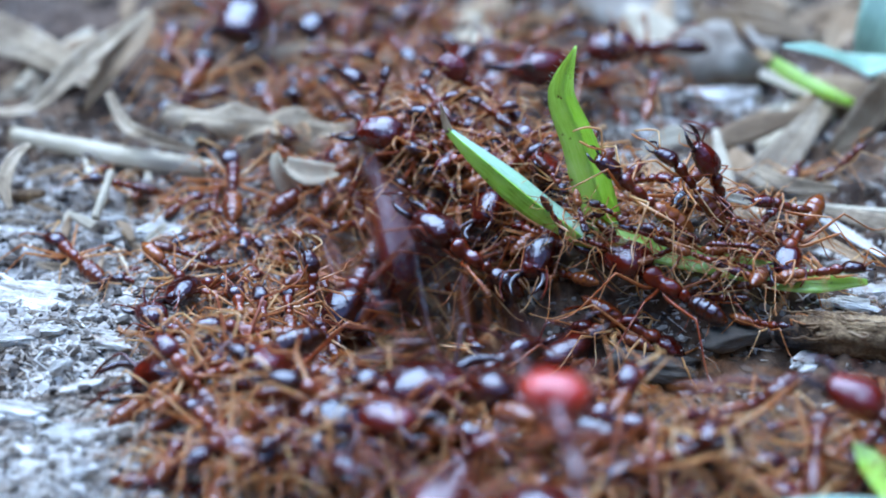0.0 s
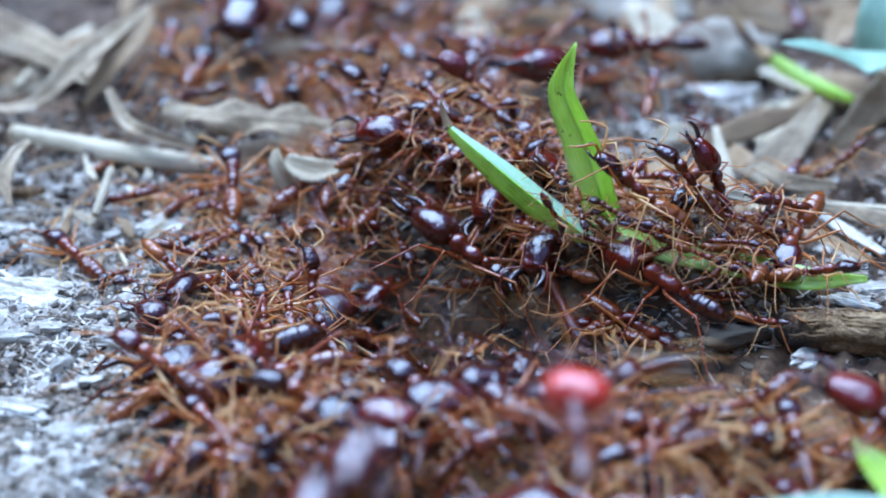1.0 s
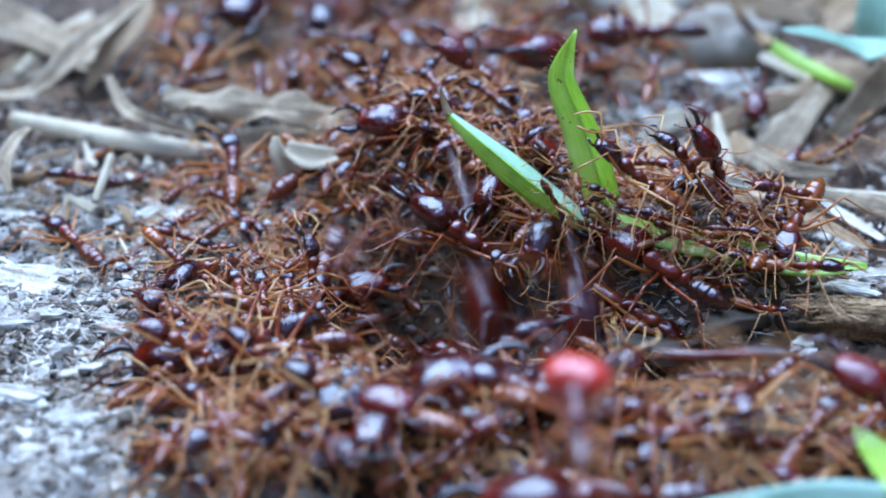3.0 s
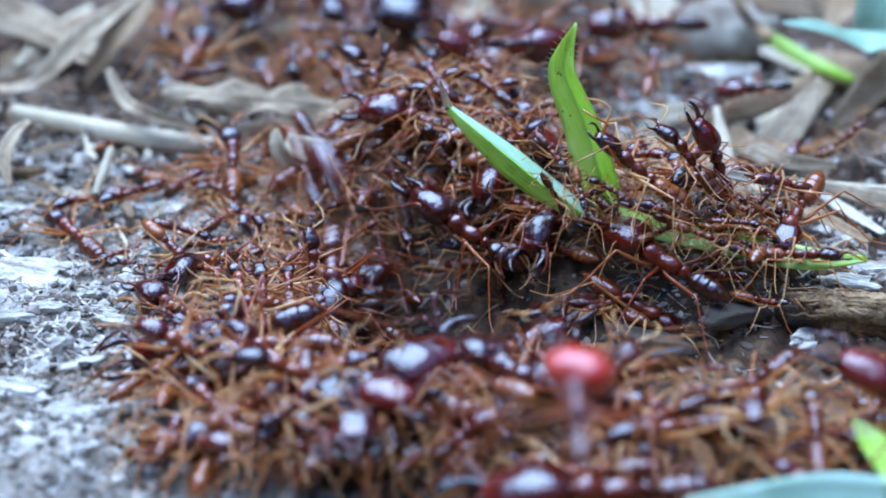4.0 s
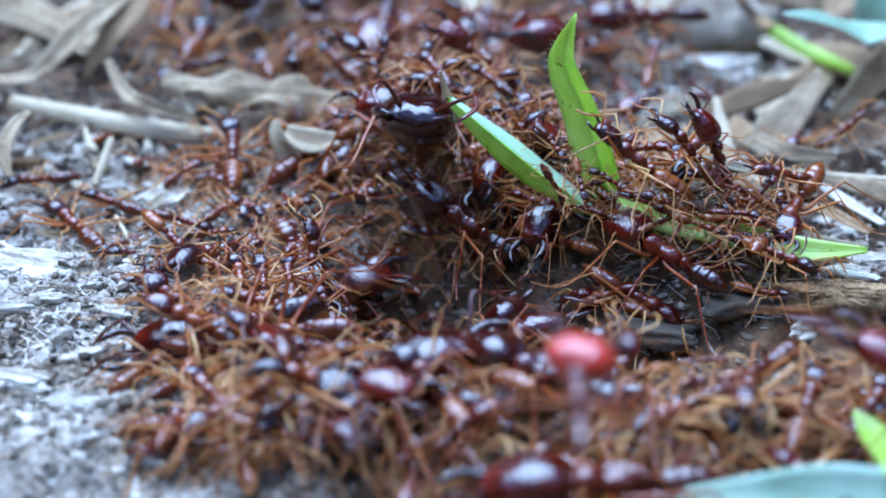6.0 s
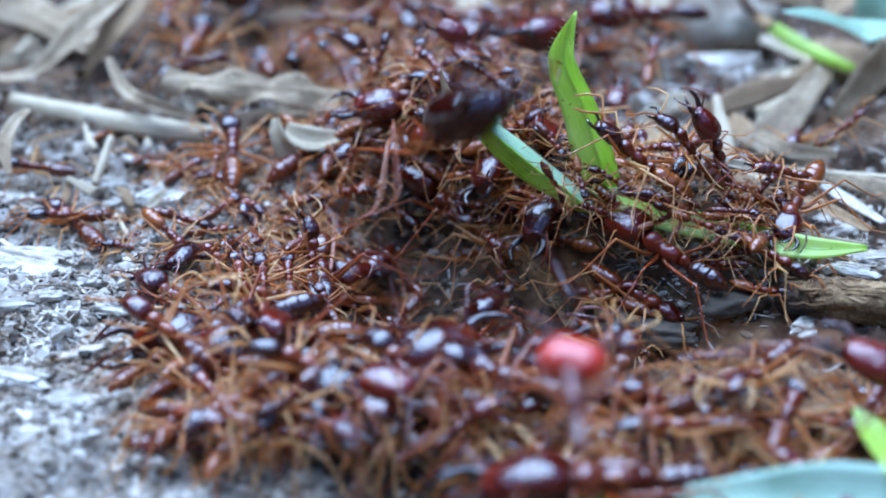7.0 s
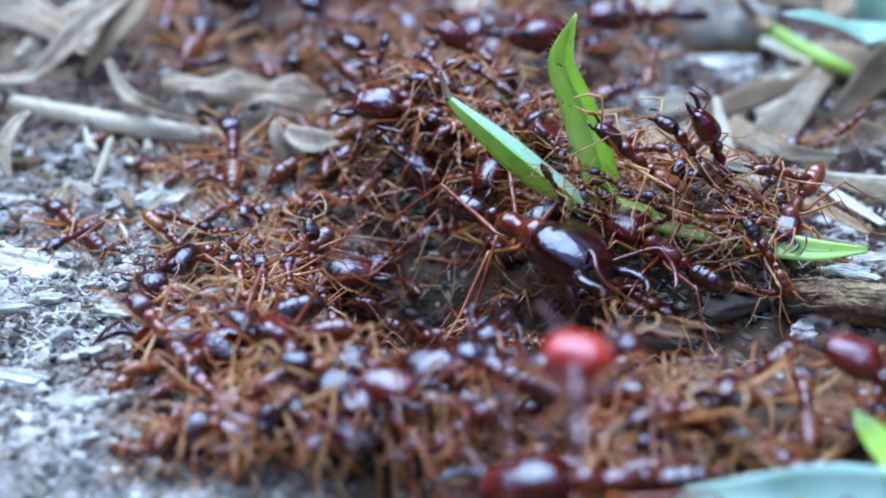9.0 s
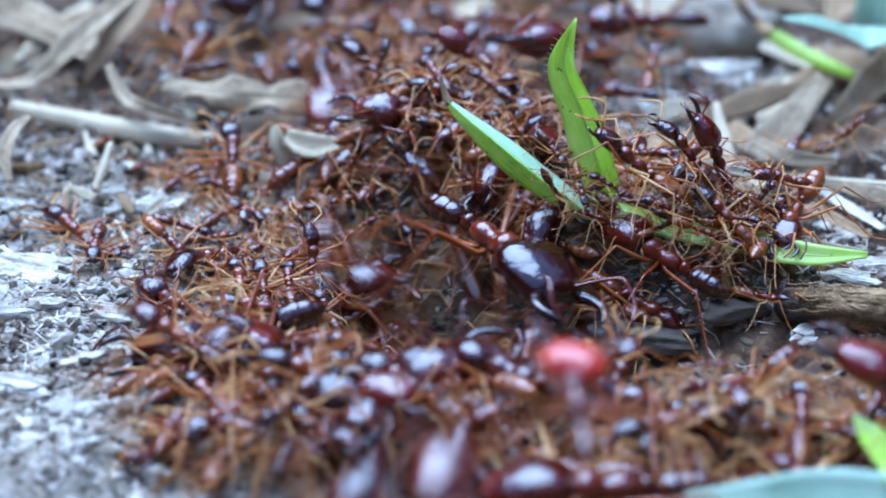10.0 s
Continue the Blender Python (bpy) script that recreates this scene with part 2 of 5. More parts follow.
def ground_height(x, y):
    near = np.exp(-((x / 70) ** 4) - ((y / 90) ** 4))
    rough = 1.1 * (fuzz(x, y, 4.1, 1) - 0.5) + 0.8 * (fuzz(x, y, 1.6, 2) - 0.5) + 0.9 * (fuzz(x, y, 0.7, 3) - 0.5)
    clods = np.maximum(0, fuzz(x, y, 2.3, 5) - 0.62) * 2.6
    return relief(x, y) + near * (rough + clods * 0.6)


def surface(x, y):
    return float(ground_height(np.array([float(x)]), np.array([float(y)]))[0])


def from_arrays(name, verts, faces, mat, smooth=True):
    me = bpy.data.meshes.new(name)
    me.from_pydata(verts, [], faces)
    me.materials.append(mat)
    if smooth:
        me.polygons.foreach_set("use_smooth", [True] * len(me.polygons))
    me.update()
    return me


def build_ground():
    def axis(lo, hi, step, reach):
        mid = np.arange(lo, hi + step / 2, step)
        far = [step]
        while sum(far) < reach:
            far.append(far[-1] * 1.5)
        run = np.cumsum(far)
        return np.concatenate([(lo - run)[::-1], mid, hi + run])
    xs, ys = axis(-34, 34, 0.22, 60000), axis(-40, 75, 0.26, 60000)
    gx, gy = np.meshgrid(xs, ys)
    gz = ground_height(gx, gy)
    verts = np.stack([gx.ravel() * MM, gy.ravel() * MM, gz.ravel() * MM], 1)
    w, h = len(xs), len(ys)
    idx = np.arange(w * h).reshape(h, w)
    faces = np.stack([idx[:-1, :-1].ravel(), idx[:-1, 1:].ravel(), idx[1:, 1:].ravel(), idx[1:, :-1].ravel()], 1)
    ob = new("ground", from_arrays("ground", verts.tolist(), faces.tolist(), M_SOIL))
    tagged(ob, "pale dry crumbly soil with a worn ant channel", "ground", kind="structure")


build_ground()


def build_grass_screen():
    """Tall grass added out of sight round the bare patch, blocking the low sky."""
    m, n, l, b = material("undergrowth")
    geo = n.new("ShaderNodeNewGeometry")
    r = ramp_of(n, l, geo.outputs["Random Per Island"], [(0.0, (0.03, 0.05, 0.015)), (0.6, (0.06, 0.1, 0.03)), (0.85, (0.1, 0.13, 0.05)), (1.0, (0.2, 0.17, 0.09))])
    l.new(r.outputs["Color"], b.inputs["Base Color"])
    b.inputs["Roughness"].default_value = 0.7
    rng = random.Random(9)
    verts, faces = [], []
    for _ in range(7000):
        a, rad = rng.uniform(0, 6.2832), 0.42 + abs(rng.gauss(0, 0.22))
        x, y = rad * math.cos(a), rad * math.sin(a) - 0.03
        h, w = rng.uniform(0.18, 0.42), rng.uniform(0.006, 0.014)
        d = rng.uniform(0, 6.2832)
        ux, uy = math.cos(d), math.sin(d)
        lx, ly = rng.gauss(0, 0.07), rng.gauss(0, 0.07)
        k = len(verts)
        for z, f, g in ((0.0, 0.7, 0.0), (0.4, 1.0, 0.15), (0.75, 0.7, 0.5), (1.0, 0.05, 1.0)):
            for sgn in (-1, 1):
                verts.append((x + lx * g + sgn * ux * w * f, y + ly * g + sgn * uy * w * f, z * h - 0.005))
        for j in (0, 2, 4):
            faces.append((k + j, k + j + 1, k + j + 3, k + j + 2))
    tagged(new("undergrowth", from_arrays("undergrowth", verts, faces, m)), "unseen tall green grass added round the soil to block low sky", "grass", kind="stuff")


build_grass_screen()


# ---- mesh tools ----
def part(name, bm, mat, parent, label="", at=None):
    me = bpy.data.meshes.new(name)
    bm.to_mesh(me)
    bm.free()
    me.materials.append(mat)
    me.polygons.foreach_set("use_smooth", [True] * len(me.polygons))
    ob = new(name, me)
    ob.parent = parent
    if at is not None:
        ob.location = at
    if label:
        tagged(ob, label)
    return ob


def spline(points, n):
    """Catmull-Rom samples through the points (any number of coordinates)."""
    p = [np.array(q, float) for q in points]
    p = [2 * p[0] - p[1]] + p + [2 * p[-1] - p[-2]]
    out = []
    segs = len(p) - 3
    for k in range(n):
        u = k / (n - 1) * segs
        i = min(int(u), segs - 1)
        t = u - i
        a, b, c, d = p[i:i + 4]
        out.append(0.5 * (2 * b + (c - a) * t + (2 * a - 5 * b + 4 * c - d) * t * t + (3 * b - a - 3 * c + d) * t ** 3))
    return out


def tube(bm, points, radii, n=10, sides=6):
    pts = spline(points, n)
    rad = [float(r[0]) for r in spline([(r,) for r in radii], n)]
    rings = []
    side = None
    for k, p in enumerate(pts):
        t = Vector(pts[min(k + 1, n - 1)] - pts[max(k - 1, 0)]).normalized()
        if side is None:
            side = t.orthogonal().normalized()
        side = (side - t * side.dot(t)).normalized()
        up = t.cross(side)
        rings.append([bm.verts.new(Vector(p) + (side * math.cos(a) + up * math.sin(a)) * max(rad[k], 1e-5))
                      for a in (2 * math.pi * s / sides for s in range(sides))])
    for r0, r1 in zip(rings, rings[1:]):
        for s in range(sides):
            bm.faces.new((r0[s], r0[(s + 1) % sides], r1[(s + 1) % sides], r1[s]))
    bm.faces.new(rings[0][::-1])
    bm.faces.new(rings[-1])
    return bm


def loft(bm, profile, n=14, sides=14, cleft=0.0):
    """A body along x from rows of x, half width, half height, centre height. cleft: how far the rear end is drawn in at the middle."""
    rows = spline(profile, n)
    rings = []
    for x, w, h, z in rows:
        w, h = max(w, 0.001), max(h, 0.001)
        ring = []
        for s in range(sides):
            a = 2 * math.pi * s / sides
            y = math.cos(a)
            ring.append(bm.verts.new((x + cleft * max(0, 1 - abs(y) * 1.6) * (1 if x < profile[len(profile) // 2][0] else 0), w * y, z + h * math.sin(a))))
        rings.append(ring)
    for r0, r1 in zip(rings, rings[1:]):
        for s in range(sides):
            bm.faces.new((r0[s], r0[(s + 1) % sides], r1[(s + 1) % sides], r1[s]))
    bm.faces.new(rings[0][::-1])
    bm.faces.new(rings[-1])
    bmesh.ops.recalc_face_normals(bm, faces=bm.faces)
    return bm


# ---- ants: built one unit long, forward along +x, feet at z = 0 ----
LIFT = 0.17
LEGS = (("front", 0.62, 52), ("middle", 0.47, 96), ("hind", 0.33, 142))


def leg_points(az, side, reach, knee, rng):
    d = Vector((math.cos(radians(az)), side * math.sin(radians(az)), 0))
    bend = Vector((rng.uniform(-0.04, 0.04), 0, 0))
    return [(0, 0, 0), tuple(d * 0.05 * reach + Vector((0, 0, -0.01))), tuple(d * 0.25 * reach + Vector((0, 0, knee))),
            tuple(d * 0.29 * reach + Vector((0, 0, knee * 0.9))), tuple(d * 0.44 * reach + bend + Vector((0, 0, -LIFT * 0.6))),
            tuple(d * 0.52 * reach + bend * 1.6 + Vector((0, 0, -LIFT * 0.95))), tuple(d * 0.62 * reach + bend * 2 + Vector((0, 0, -LIFT)))]


def build_ant(kind, seed):
    """A template ant in parts. kind: 'soldier' with a broad heavy head and sickle jaws, or 'worker'."""
    rng = random.Random(seed)
    big = kind == "soldier"
    ant = new("soldier_ant" if big else "ant")
    z = LIFT
    neck = 0.13 if big else 0.25
    waist = -0.14 if big else -0.03
    back = -0.21 if big else -0.11
    # head, with its origin at the neck
    hl = 0.5 - neck
    wide = 0.145 if big else 0.09
    tall = 0.115 if big else 0.068
    nod = rng.uniform(-16, 10)
    bm = loft(bmesh.new(), [(-0.02, wide * 0.25, tall * 0.3, 0.0), (0.0, wide * 0.62, tall * 0.68, 0.0), (hl * 0.2, wide * 0.96, tall * 0.99, 0.005),
                            (hl * 0.48, wide, tall, 0.0), (hl * 0.8, wide * 0.8, tall * 0.76, -0.012), (hl * 0.97, wide * 0.55, tall * 0.45, -0.02), (hl, wide * 0.25, tall * 0.2, -0.022)],
              16, 16, 0.03 if big else 0.012)
    for v in bm.verts:
        if abs(v.co.y) < 0.004 and v.co.z > 0.01:
            v.co.z -= 0.014 if big else 0.006
    head = part("head", bm, M_HEAD, ant, at=(neck, 0, z + 0.01))
    head.rotation_euler = (radians(rng.uniform(-12, 12)), radians(-nod), radians(rng.uniform(-18, 18)))
    jaw = 0.22 if big else 0.12
    gape = rng.uniform(0.6, 1.25)
    for side in (1, -1):
        y0 = wide * 0.62
        bm = tube(bmesh.new(), [(0, 0, 0), (jaw * 0.4, side * 0.05 * gape, 0.005), (jaw * 0.8, side * 0.02 * gape, 0.0), (jaw, -side * 0.045 + side * 0.03 * gape, -0.01)],
                  [0.028 if big else 0.015, 0.023 if big else 0.012, 0.015 if big else 0.011, 0.002], 9, 6)
        part("mandible", bm, M_JAW, head, at=(hl * 0.92, side * y0, -0.015))
        up, out = rng.uniform(-0.02, 0.09), rng.uniform(0.5, 1.4)
        bm = tube(bmesh.new(), [(0, 0, 0), (0.05, side * 0.07 * out, up * 0.6 + 0.02), (0.09, side * 0.13 * out, up + 0.03), (0.13, side * 0.14 * out, up + 0.02), (0.2, side * (0.13 * out + 0.02), up - 0.03), (0.28, side * 0.11 * out, up - 0.09)],
                  [0.011, 0.009, 0.009, 0.01, 0.01, 0.007], 14, 5)
        part("antenna", bm, M_SOLDIER_BODY if big else M_LEG, head, at=(hl * 0.88, side * wide * 0.3, 0.01))
    # thorax: a domed front and a lower rear
    t0, t1 = neck + 0.01, waist
    tl = t0 - t1
    tw = 0.072 if big else 0.062
    bm = loft(bmesh.new(), [(t1, tw * 0.35, tw * 0.4, z - 0.015), (t1 + tl * 0.08, tw * 0.7, tw * 0.7, z - 0.005), (t1 + tl * 0.3, tw * 0.82, tw * 0.78, z), (t1 + tl * 0.48, tw * 0.66, tw * 0.66, z - 0.006),
                            (t1 + tl * 0.68, tw, tw * 0.95, z + 0.008), (t1 + tl * 0.86, tw * 0.92, tw * 0.85, z + 0.008), (t0, tw * 0.4, tw * 0.4, z)], 16, 12)
    part("thorax", bm, M_SOLDIER_BODY if big else M_BODY, ant)
    bm = loft(bmesh.new(), [(back - 0.005, 0.018, 0.018, z - 0.012), (back + 0.02, 0.036, 0.04, z - 0.004), (back + 0.05, 0.038, 0.044, z), (waist + 0.005, 0.018, 0.02, z - 0.008)], 9, 10)
    part("petiole", bm, M_SOLDIER_BODY if big else M_BODY, ant)
    # gaster: overlapping rings
    gl = back + 0.5
    gw = (0.068 if big else 0.082) * rng.uniform(0.9, 1.1)
    droop = rng.uniform(-0.05, 0.03)
    rows = []
    for k, (u, w) in enumerate([(0, 0.3), (0.07, 0.68), (0.18, 0.9), (0.27, 0.97), (0.285, 0.9), (0.4, 1.0), (0.5, 1.02), (0.515, 0.93), (0.62, 0.96), (0.72, 0.87), (0.735, 0.79), (0.85, 0.62), (0.86, 0.56), (0.95, 0.32), (1.0, 0.06)]):
        rows.append((back - gl * u, gw * w, gw * w * 0.93, z - 0.01 + droop * u * u))
    bm = bmesh.new()
    loft(bm, rows, 29, 14)
    part("gaster", bm, M_SOLDIER_GASTER if big else M_GASTER, ant)
    # six legs, each hung at its joint under the thorax
    for name, u, az in LEGS:
        for side in (1, -1):
            a = az + rng.uniform(-22, 22)
            reach = (1.15 if name != "hind" else 1.4) * rng.uniform(0.88, 1.12) * (0.95 if big else 1.1)
            pts = leg_points(a, side, reach, rng.uniform(0.05, 0.13), rng)
            bm = tube(bmesh.new(), pts, [0.012, 0.016, 0.0095, 0.0075, 0.006, 0.0045, 0.003], 13, 5)
            part("leg", bm, M_SOLDIER_LEG if big else M_LEG, ant, at=(t1 + tl * u, side * tw * 0.55, z - tw * 0.45))
    ant.location = (0, -50, -5)
    return ant


WORKERS = [build_ant("worker", 10 + k) for k in range(7)]
SOLDIERS = [build_ant("soldier", 40 + k) for k in range(5)]
# Red shell brightened: the glow of light through the head is in its colour.
M_LIT_REDHEAD = chitin("lit_red_head_shell", (0.36, 0.018, 0.005), (0.44, 0.024, 0.007), (0.5, 0.035, 0.009), 0.13, 0.35)
LABELS = {"worker": ("glossy red-brown driver ant worker with orange legs", "ants of the swarm"),
          "soldier": ("large driver ant soldier with dark heavy head and sickle jaws", "soldiers of the swarm")}
TALLY = {"worker": 0, "soldier": 0}


STANDING = []


def stand(kind, x, y, z, yaw, rise, lean, length, label=""):
    """One ant, its feet at x, y, z (mm), facing yaw degrees from +x, nose up by rise, rolled by lean."""
    pool = WORKERS if kind == "worker" else SOLDIERS
    TALLY[kind] += 1
    ob = copy_thing(pool[TALLY[kind] % len(pool)], pose(x * MM, y * MM, z * MM, lean, -rise, yaw) @ Matrix.Scale(length * MM, 4))
    tagged(ob, label or LABELS[kind][0], "ant", LABELS[kind][1])
    STANDING.append(ob)
    return ob


# ---- plant litter ----
def blade(name, points, widths, mat, label, category="leaf", fold=0.0, wave=0.0, waves=3.0, facing=(0, -0.7, 0.7), thick=0.08, n=28, across=7, kind="", twist=0.0, rib=True, hairs=0, upper=None):
    """A leaf blade or straw: a thin solid strip along the points (mm), with its widths, folded or waved across."""
    pts = spline(points, n)
    wid = [max(0.02, float(w[0])) for w in spline([(w,) for w in widths], n)]
    bm = bmesh.new()
    uv = bm.loops.layers.uv.new("along")
    face = Vector(facing).normalized()
    rng = random.Random(len(name) + int(abs(points[0][0]) * 100))
    ph = rng.uniform(0, 6)
    rows = []
    where, edge_at = {}, {}
    run = 0.0
    for k, p in enumerate(pts):
        t = Vector(pts[min(k + 1, n - 1)] - pts[max(k - 1, 0)]).normalized()
        if k:
            run += float(np.linalg.norm(pts[k] - pts[k - 1]))
        side = t.cross(face).normalized()
        up = side.cross(t)
        if twist:
            side = (Matrix.Rotation(radians(twist) * k / (n - 1), 3, t) @ side)
            up = side.cross(t)
        top, low = [], []
        for s in range(across):
            v = s / (across - 1) * 2 - 1
            lift = fold * abs(v) * wid[k] * 0.5 + wave * (math.sin(waves * 2 * math.pi * k / n + ph + v * 1.2) + 0.7 * noise.noise((k * 0.25, ph, v))) * 0.7 * (max(0.0, v) ** 1.5 + 0.5 * max(0.0, -v) ** 1.5)
            th = thick * (1 - 0.6 * v * v)
            base = Vector(p) + side * v * wid[k] * 0.5 + up * lift
            top.append(bm.verts.new((base + up * th * 0.5) * MM))
            low.append(bm.verts.new((base - up * th * 0.5) * MM))
            edge_at[(k, s)] = base
            where[top[-1]] = where[low[-1]] = (run, v * wid[k] * 0.5)
        rows.append(top + low[::-1])
    m = len(rows[0])
    for r0, r1 in zip(rows, rows[1:]):
        for s in range(m):
            bm.faces.new((r0[s], r0[(s + 1) % m], r1[(s + 1) % m], r1[s]))
    bm.faces.new(rows[0][::-1])
    bm.faces.new(rows[-1])
    bmesh.ops.recalc_face_normals(bm, faces=bm.faces)
    for f in bm.faces:
        for lp in f.loops:
            u, v = where[lp.vert]
            lp[uv].uv = (u * 0.3, v * 0.3)
    if upper:
        for f in bm.faces:
            f.material_index = 1 if sum(where[v][1] for v in f.verts) > 0 else 0
    ob = part(name, bm, mat, None)
    if upper:
        ob.data.materials.append(upper)
    if rib:
        bm = bmesh.new()
        keep = [np.array(p) * MM for p in pts[1:-1]]
        lift = Vector(facing).normalized() * thick * 0.45 * MM
        tube(bm, [tuple(Vector(p) + lift) for p in keep], [max(0.03, wid[k + 1] * 0.035) * MM for k in range(len(keep))], n, 5)
        part("midrib", bm, mat, ob)
    if hairs:
        bm = bmesh.new()
        for _ in range(hairs):
            k, end = rng.randint(1, n - 2), rng.choice((0, across - 1))
            root = edge_at[(k, end)]
            mid = edge_at[(k, across // 2)]
            out = (root - mid).normalized() + Vector((rng.uniform(-0.4, 0.4), rng.uniform(-0.4, 0.4), rng.uniform(0.0, 0.5)))
            tip = root + out.normalized() * rng.uniform(0.12, 0.32)
            tube(bm, [tuple(root * MM), tuple(tip * MM)], [0.018 * MM, 0.004 * MM], 3, 3)
        part("hair", bm, M_STRAW, ob)
    return tagged(ob, label, category, kind=kind)


def rough_twig(name, points, radius, mat, label):
    """A rotten twig: a round stem with long ridges and broken bark."""
    pts = spline([tuple(np.array(p) * MM) for p in points], 70)
    bm = bmesh.new()
    uv = bm.loops.layers.uv.new("along")
    sides, rings, where = 30, [], {}
    for k, p in enumerate(pts):
        t = Vector(pts[min(k + 1, 69)] - pts[max(k - 1, 0)]).normalized()
        side = t.cross(Vector((0, 0, 1))).normalized()
        up = side.cross(t)
        ring = []
        for q in range(sides):
            a = 2 * math.pi * q / sides
            r = radius * MM * min(1.0, 0.25 + k * (0.09 + 0.1 * noise.noise((math.cos(a) * 3, math.sin(a) * 3, 5)))) * (1 + 0.22 * noise.noise((k * 0.04, math.cos(a) * 4, math.sin(a) * 4)) + 0.16 * noise.noise((k * 0.12, math.cos(a) * 10, math.sin(a) * 10)) + 0.1 * noise.noise((k * 0.5, math.cos(a) * 3, math.sin(a) * 3)))
            v = bm.verts.new(Vector(p) + (side * math.cos(a) + up * math.sin(a)) * r)
            where[v] = (k * 0.06, a * radius * 0.3)
            ring.append(v)
        rings.append(ring)
    for r0, r1 in zip(rings, rings[1:]):
        for q in range(sides):
            bm.faces.new((r0[q], r0[(q + 1) % sides], r1[(q + 1) % sides], r1[q]))
    bm.faces.new(rings[0][::-1])
    bm.faces.new(rings[-1])
    bmesh.ops.recalc_face_normals(bm, faces=bm.faces)
    for f in bm.faces:
        for lp in f.loops:
            lp[uv].uv = where[lp.vert]
    stem = part(name, bm, mat, None)
    rng = random.Random(17)
    for _ in range(26):
        k0 = rng.randint(2, 48)
        a0 = rng.uniform(0.2, 2.9)
        path = []
        for j in range(5):
            k = k0 + j * rng.randint(2, 5)
            p = Vector(pts[min(k, 69)])
            lift = radius * MM * (1.05 + 0.12 * rng.random() + 0.25 * (j in (0, 4)) * rng.random())
            a = a0 + rng.uniform(-0.12, 0.12)
            path.append(tuple(p + Vector((0, -math.cos(a), math.sin(a))) * lift))
        w = rng.uniform(0.03, 0.08) * MM
        bm = tube(bmesh.new(), path, [w * 0.4, w, w, w * 0.8, w * 0.3], 12, 5)
        bm.loops.layers.uv.new("along")
        part("fibre", bm, M_TAN if rng.random() < 0.4 else mat, stem)
    return tagged(stem, label, "twig")


def lump(name, x, y, z, size, mat, label, category, seed=0, jag=0.3, yaw=0, tip=0, sides=3, boxy=0.55):
    """A rough angular piece: an icosphere cut and pushed about, then scaled to size (mm)."""
    rng = random.Random(seed)
    bm = bmesh.new()
    bmesh.ops.create_icosphere(bm, subdivisions=sides, radius=0.5)
    off = Vector((rng.uniform(-9, 9), rng.uniform(-9, 9), rng.uniform(-9, 9)))
    for v in bm.verts:
        q = max(abs(v.co.x), abs(v.co.y), abs(v.co.z))
        v.co = v.co.lerp(v.co * 0.5 / q, boxy)
        v.co *= 1 + jag * noise.noise(v.co * 2.4 + off) + 0.4 * jag * noise.noise(v.co * 7 + off)
        v.co.x, v.co.y, v.co.z = v.co.x * size[0] * MM, v.co.y * size[1] * MM, v.co.z * size[2] * MM
    uv = bm.loops.layers.uv.new("along")
    for f in bm.faces:
        for lp in f.loops:
            lp[uv].uv = (lp.vert.co.x * 300, (lp.vert.co.y + lp.vert.co.z) * 300)
    ob = part(name, bm, mat, None)
    if boxy > 0.8:
        ob.data.polygons.foreach_set("use_smooth", [False] * len(ob.data.polygons))
    ob.matrix_basis = pose(x * MM, y * MM, z * MM, 0, tip, yaw)
    return tagged(ob, label, category)


blade("grass_leaf", [(8.36, -2.8, 4.32), (7.74, -2.5, 6.35), (7.06, -2.2, 8.46), (6.14, -1.9, 10.6), (6.16, -1.7, 11.7), (6.67, -1.5, 13.31)], (2.0, 2.1, 1.85, 1.5, 1.05, 0.1), M_SHADED_GREEN, "bright green grass blade standing up among the ants", "grass blade", fold=0.75, facing=(-0.25, -0.9, 0.15), hairs=110, upper=M_GREEN)
leaning = blade("grass_leaf", [(7.75, -4.6, 3.54), (6.16, -4.3, 4.82), (4.73, -4.0, 5.77), (3.31, -3.5, 6.8), (1.6, -2.8, 8.05), (0.37, -2.0, 8.9), (0.16, -1.7, 9.2)], (0.7, 1.2, 1.5, 1.5, 1.0, 0.45, 0.38), M_GREEN, "bright green grass blade leaning over the bank", "grass blade", fold=-0.75, facing=(0.1, -0.85, 0.5), upper=M_SHEEN_GREEN)
withered = blade("withered_tip", [(0.37, -2.0, 8.9), (0.08, -1.66, 9.5), (-0.14, -1.4, 10.26)], (0.5, 0.34, 0.05), M_TAN, "grey-brown withered tip", fold=-0.6, facing=(0.1, -0.55, 0.8), rib=False, n=10)
del withered["category"]
withered.parent = leaning
blade("grass_leaf", [(7.71, -2.5, 4.37), (10.5, -4.26, 3.41), (14.1, -5.6, 3.08), (17.79, -7.62, 3.09), (20.96, -7.84, 3.19)], (1.2, 1.35, 1.4, 1.25, 0.3), M_GREEN, "green grass blade lying on the bank", "grass blade", fold=0.3, facing=(0, -0.72, 0.7))
blade("grass_leaf", [(20.27, 24.04, 3.51), (22.23, 23.07, 2.56), (25.12, 21.15, 1.72)], (0.85, 0.95, 0.56), M_GREEN, "green stalk with a browned end", "grass stalk", rib=False, thick=0.3, fold=-0.3)
blade("dry_stalk", [(18.4, 27.91, 4.97), (19.19, 25.96, 3.95), (20.31, 23.82, 3.51)], (0.58, 0.71, 0.85), M_BARK, "brown dead end of a stalk", "grass stalk", rib=False, thick=0.3, fold=-0.3)
blade("green_leaf", [(20.03, 17.67, 6.59), (22.37, 18.55, 5.93), (25.36, 20.61, 4.19), (27.71, 19.72, 4.87)], (0.2, 1.36, 2.08, 1.38), M_PALEGREEN, "pale green leaf behind the swarm", fold=0.2, facing=(0, -0.35, 0.94))
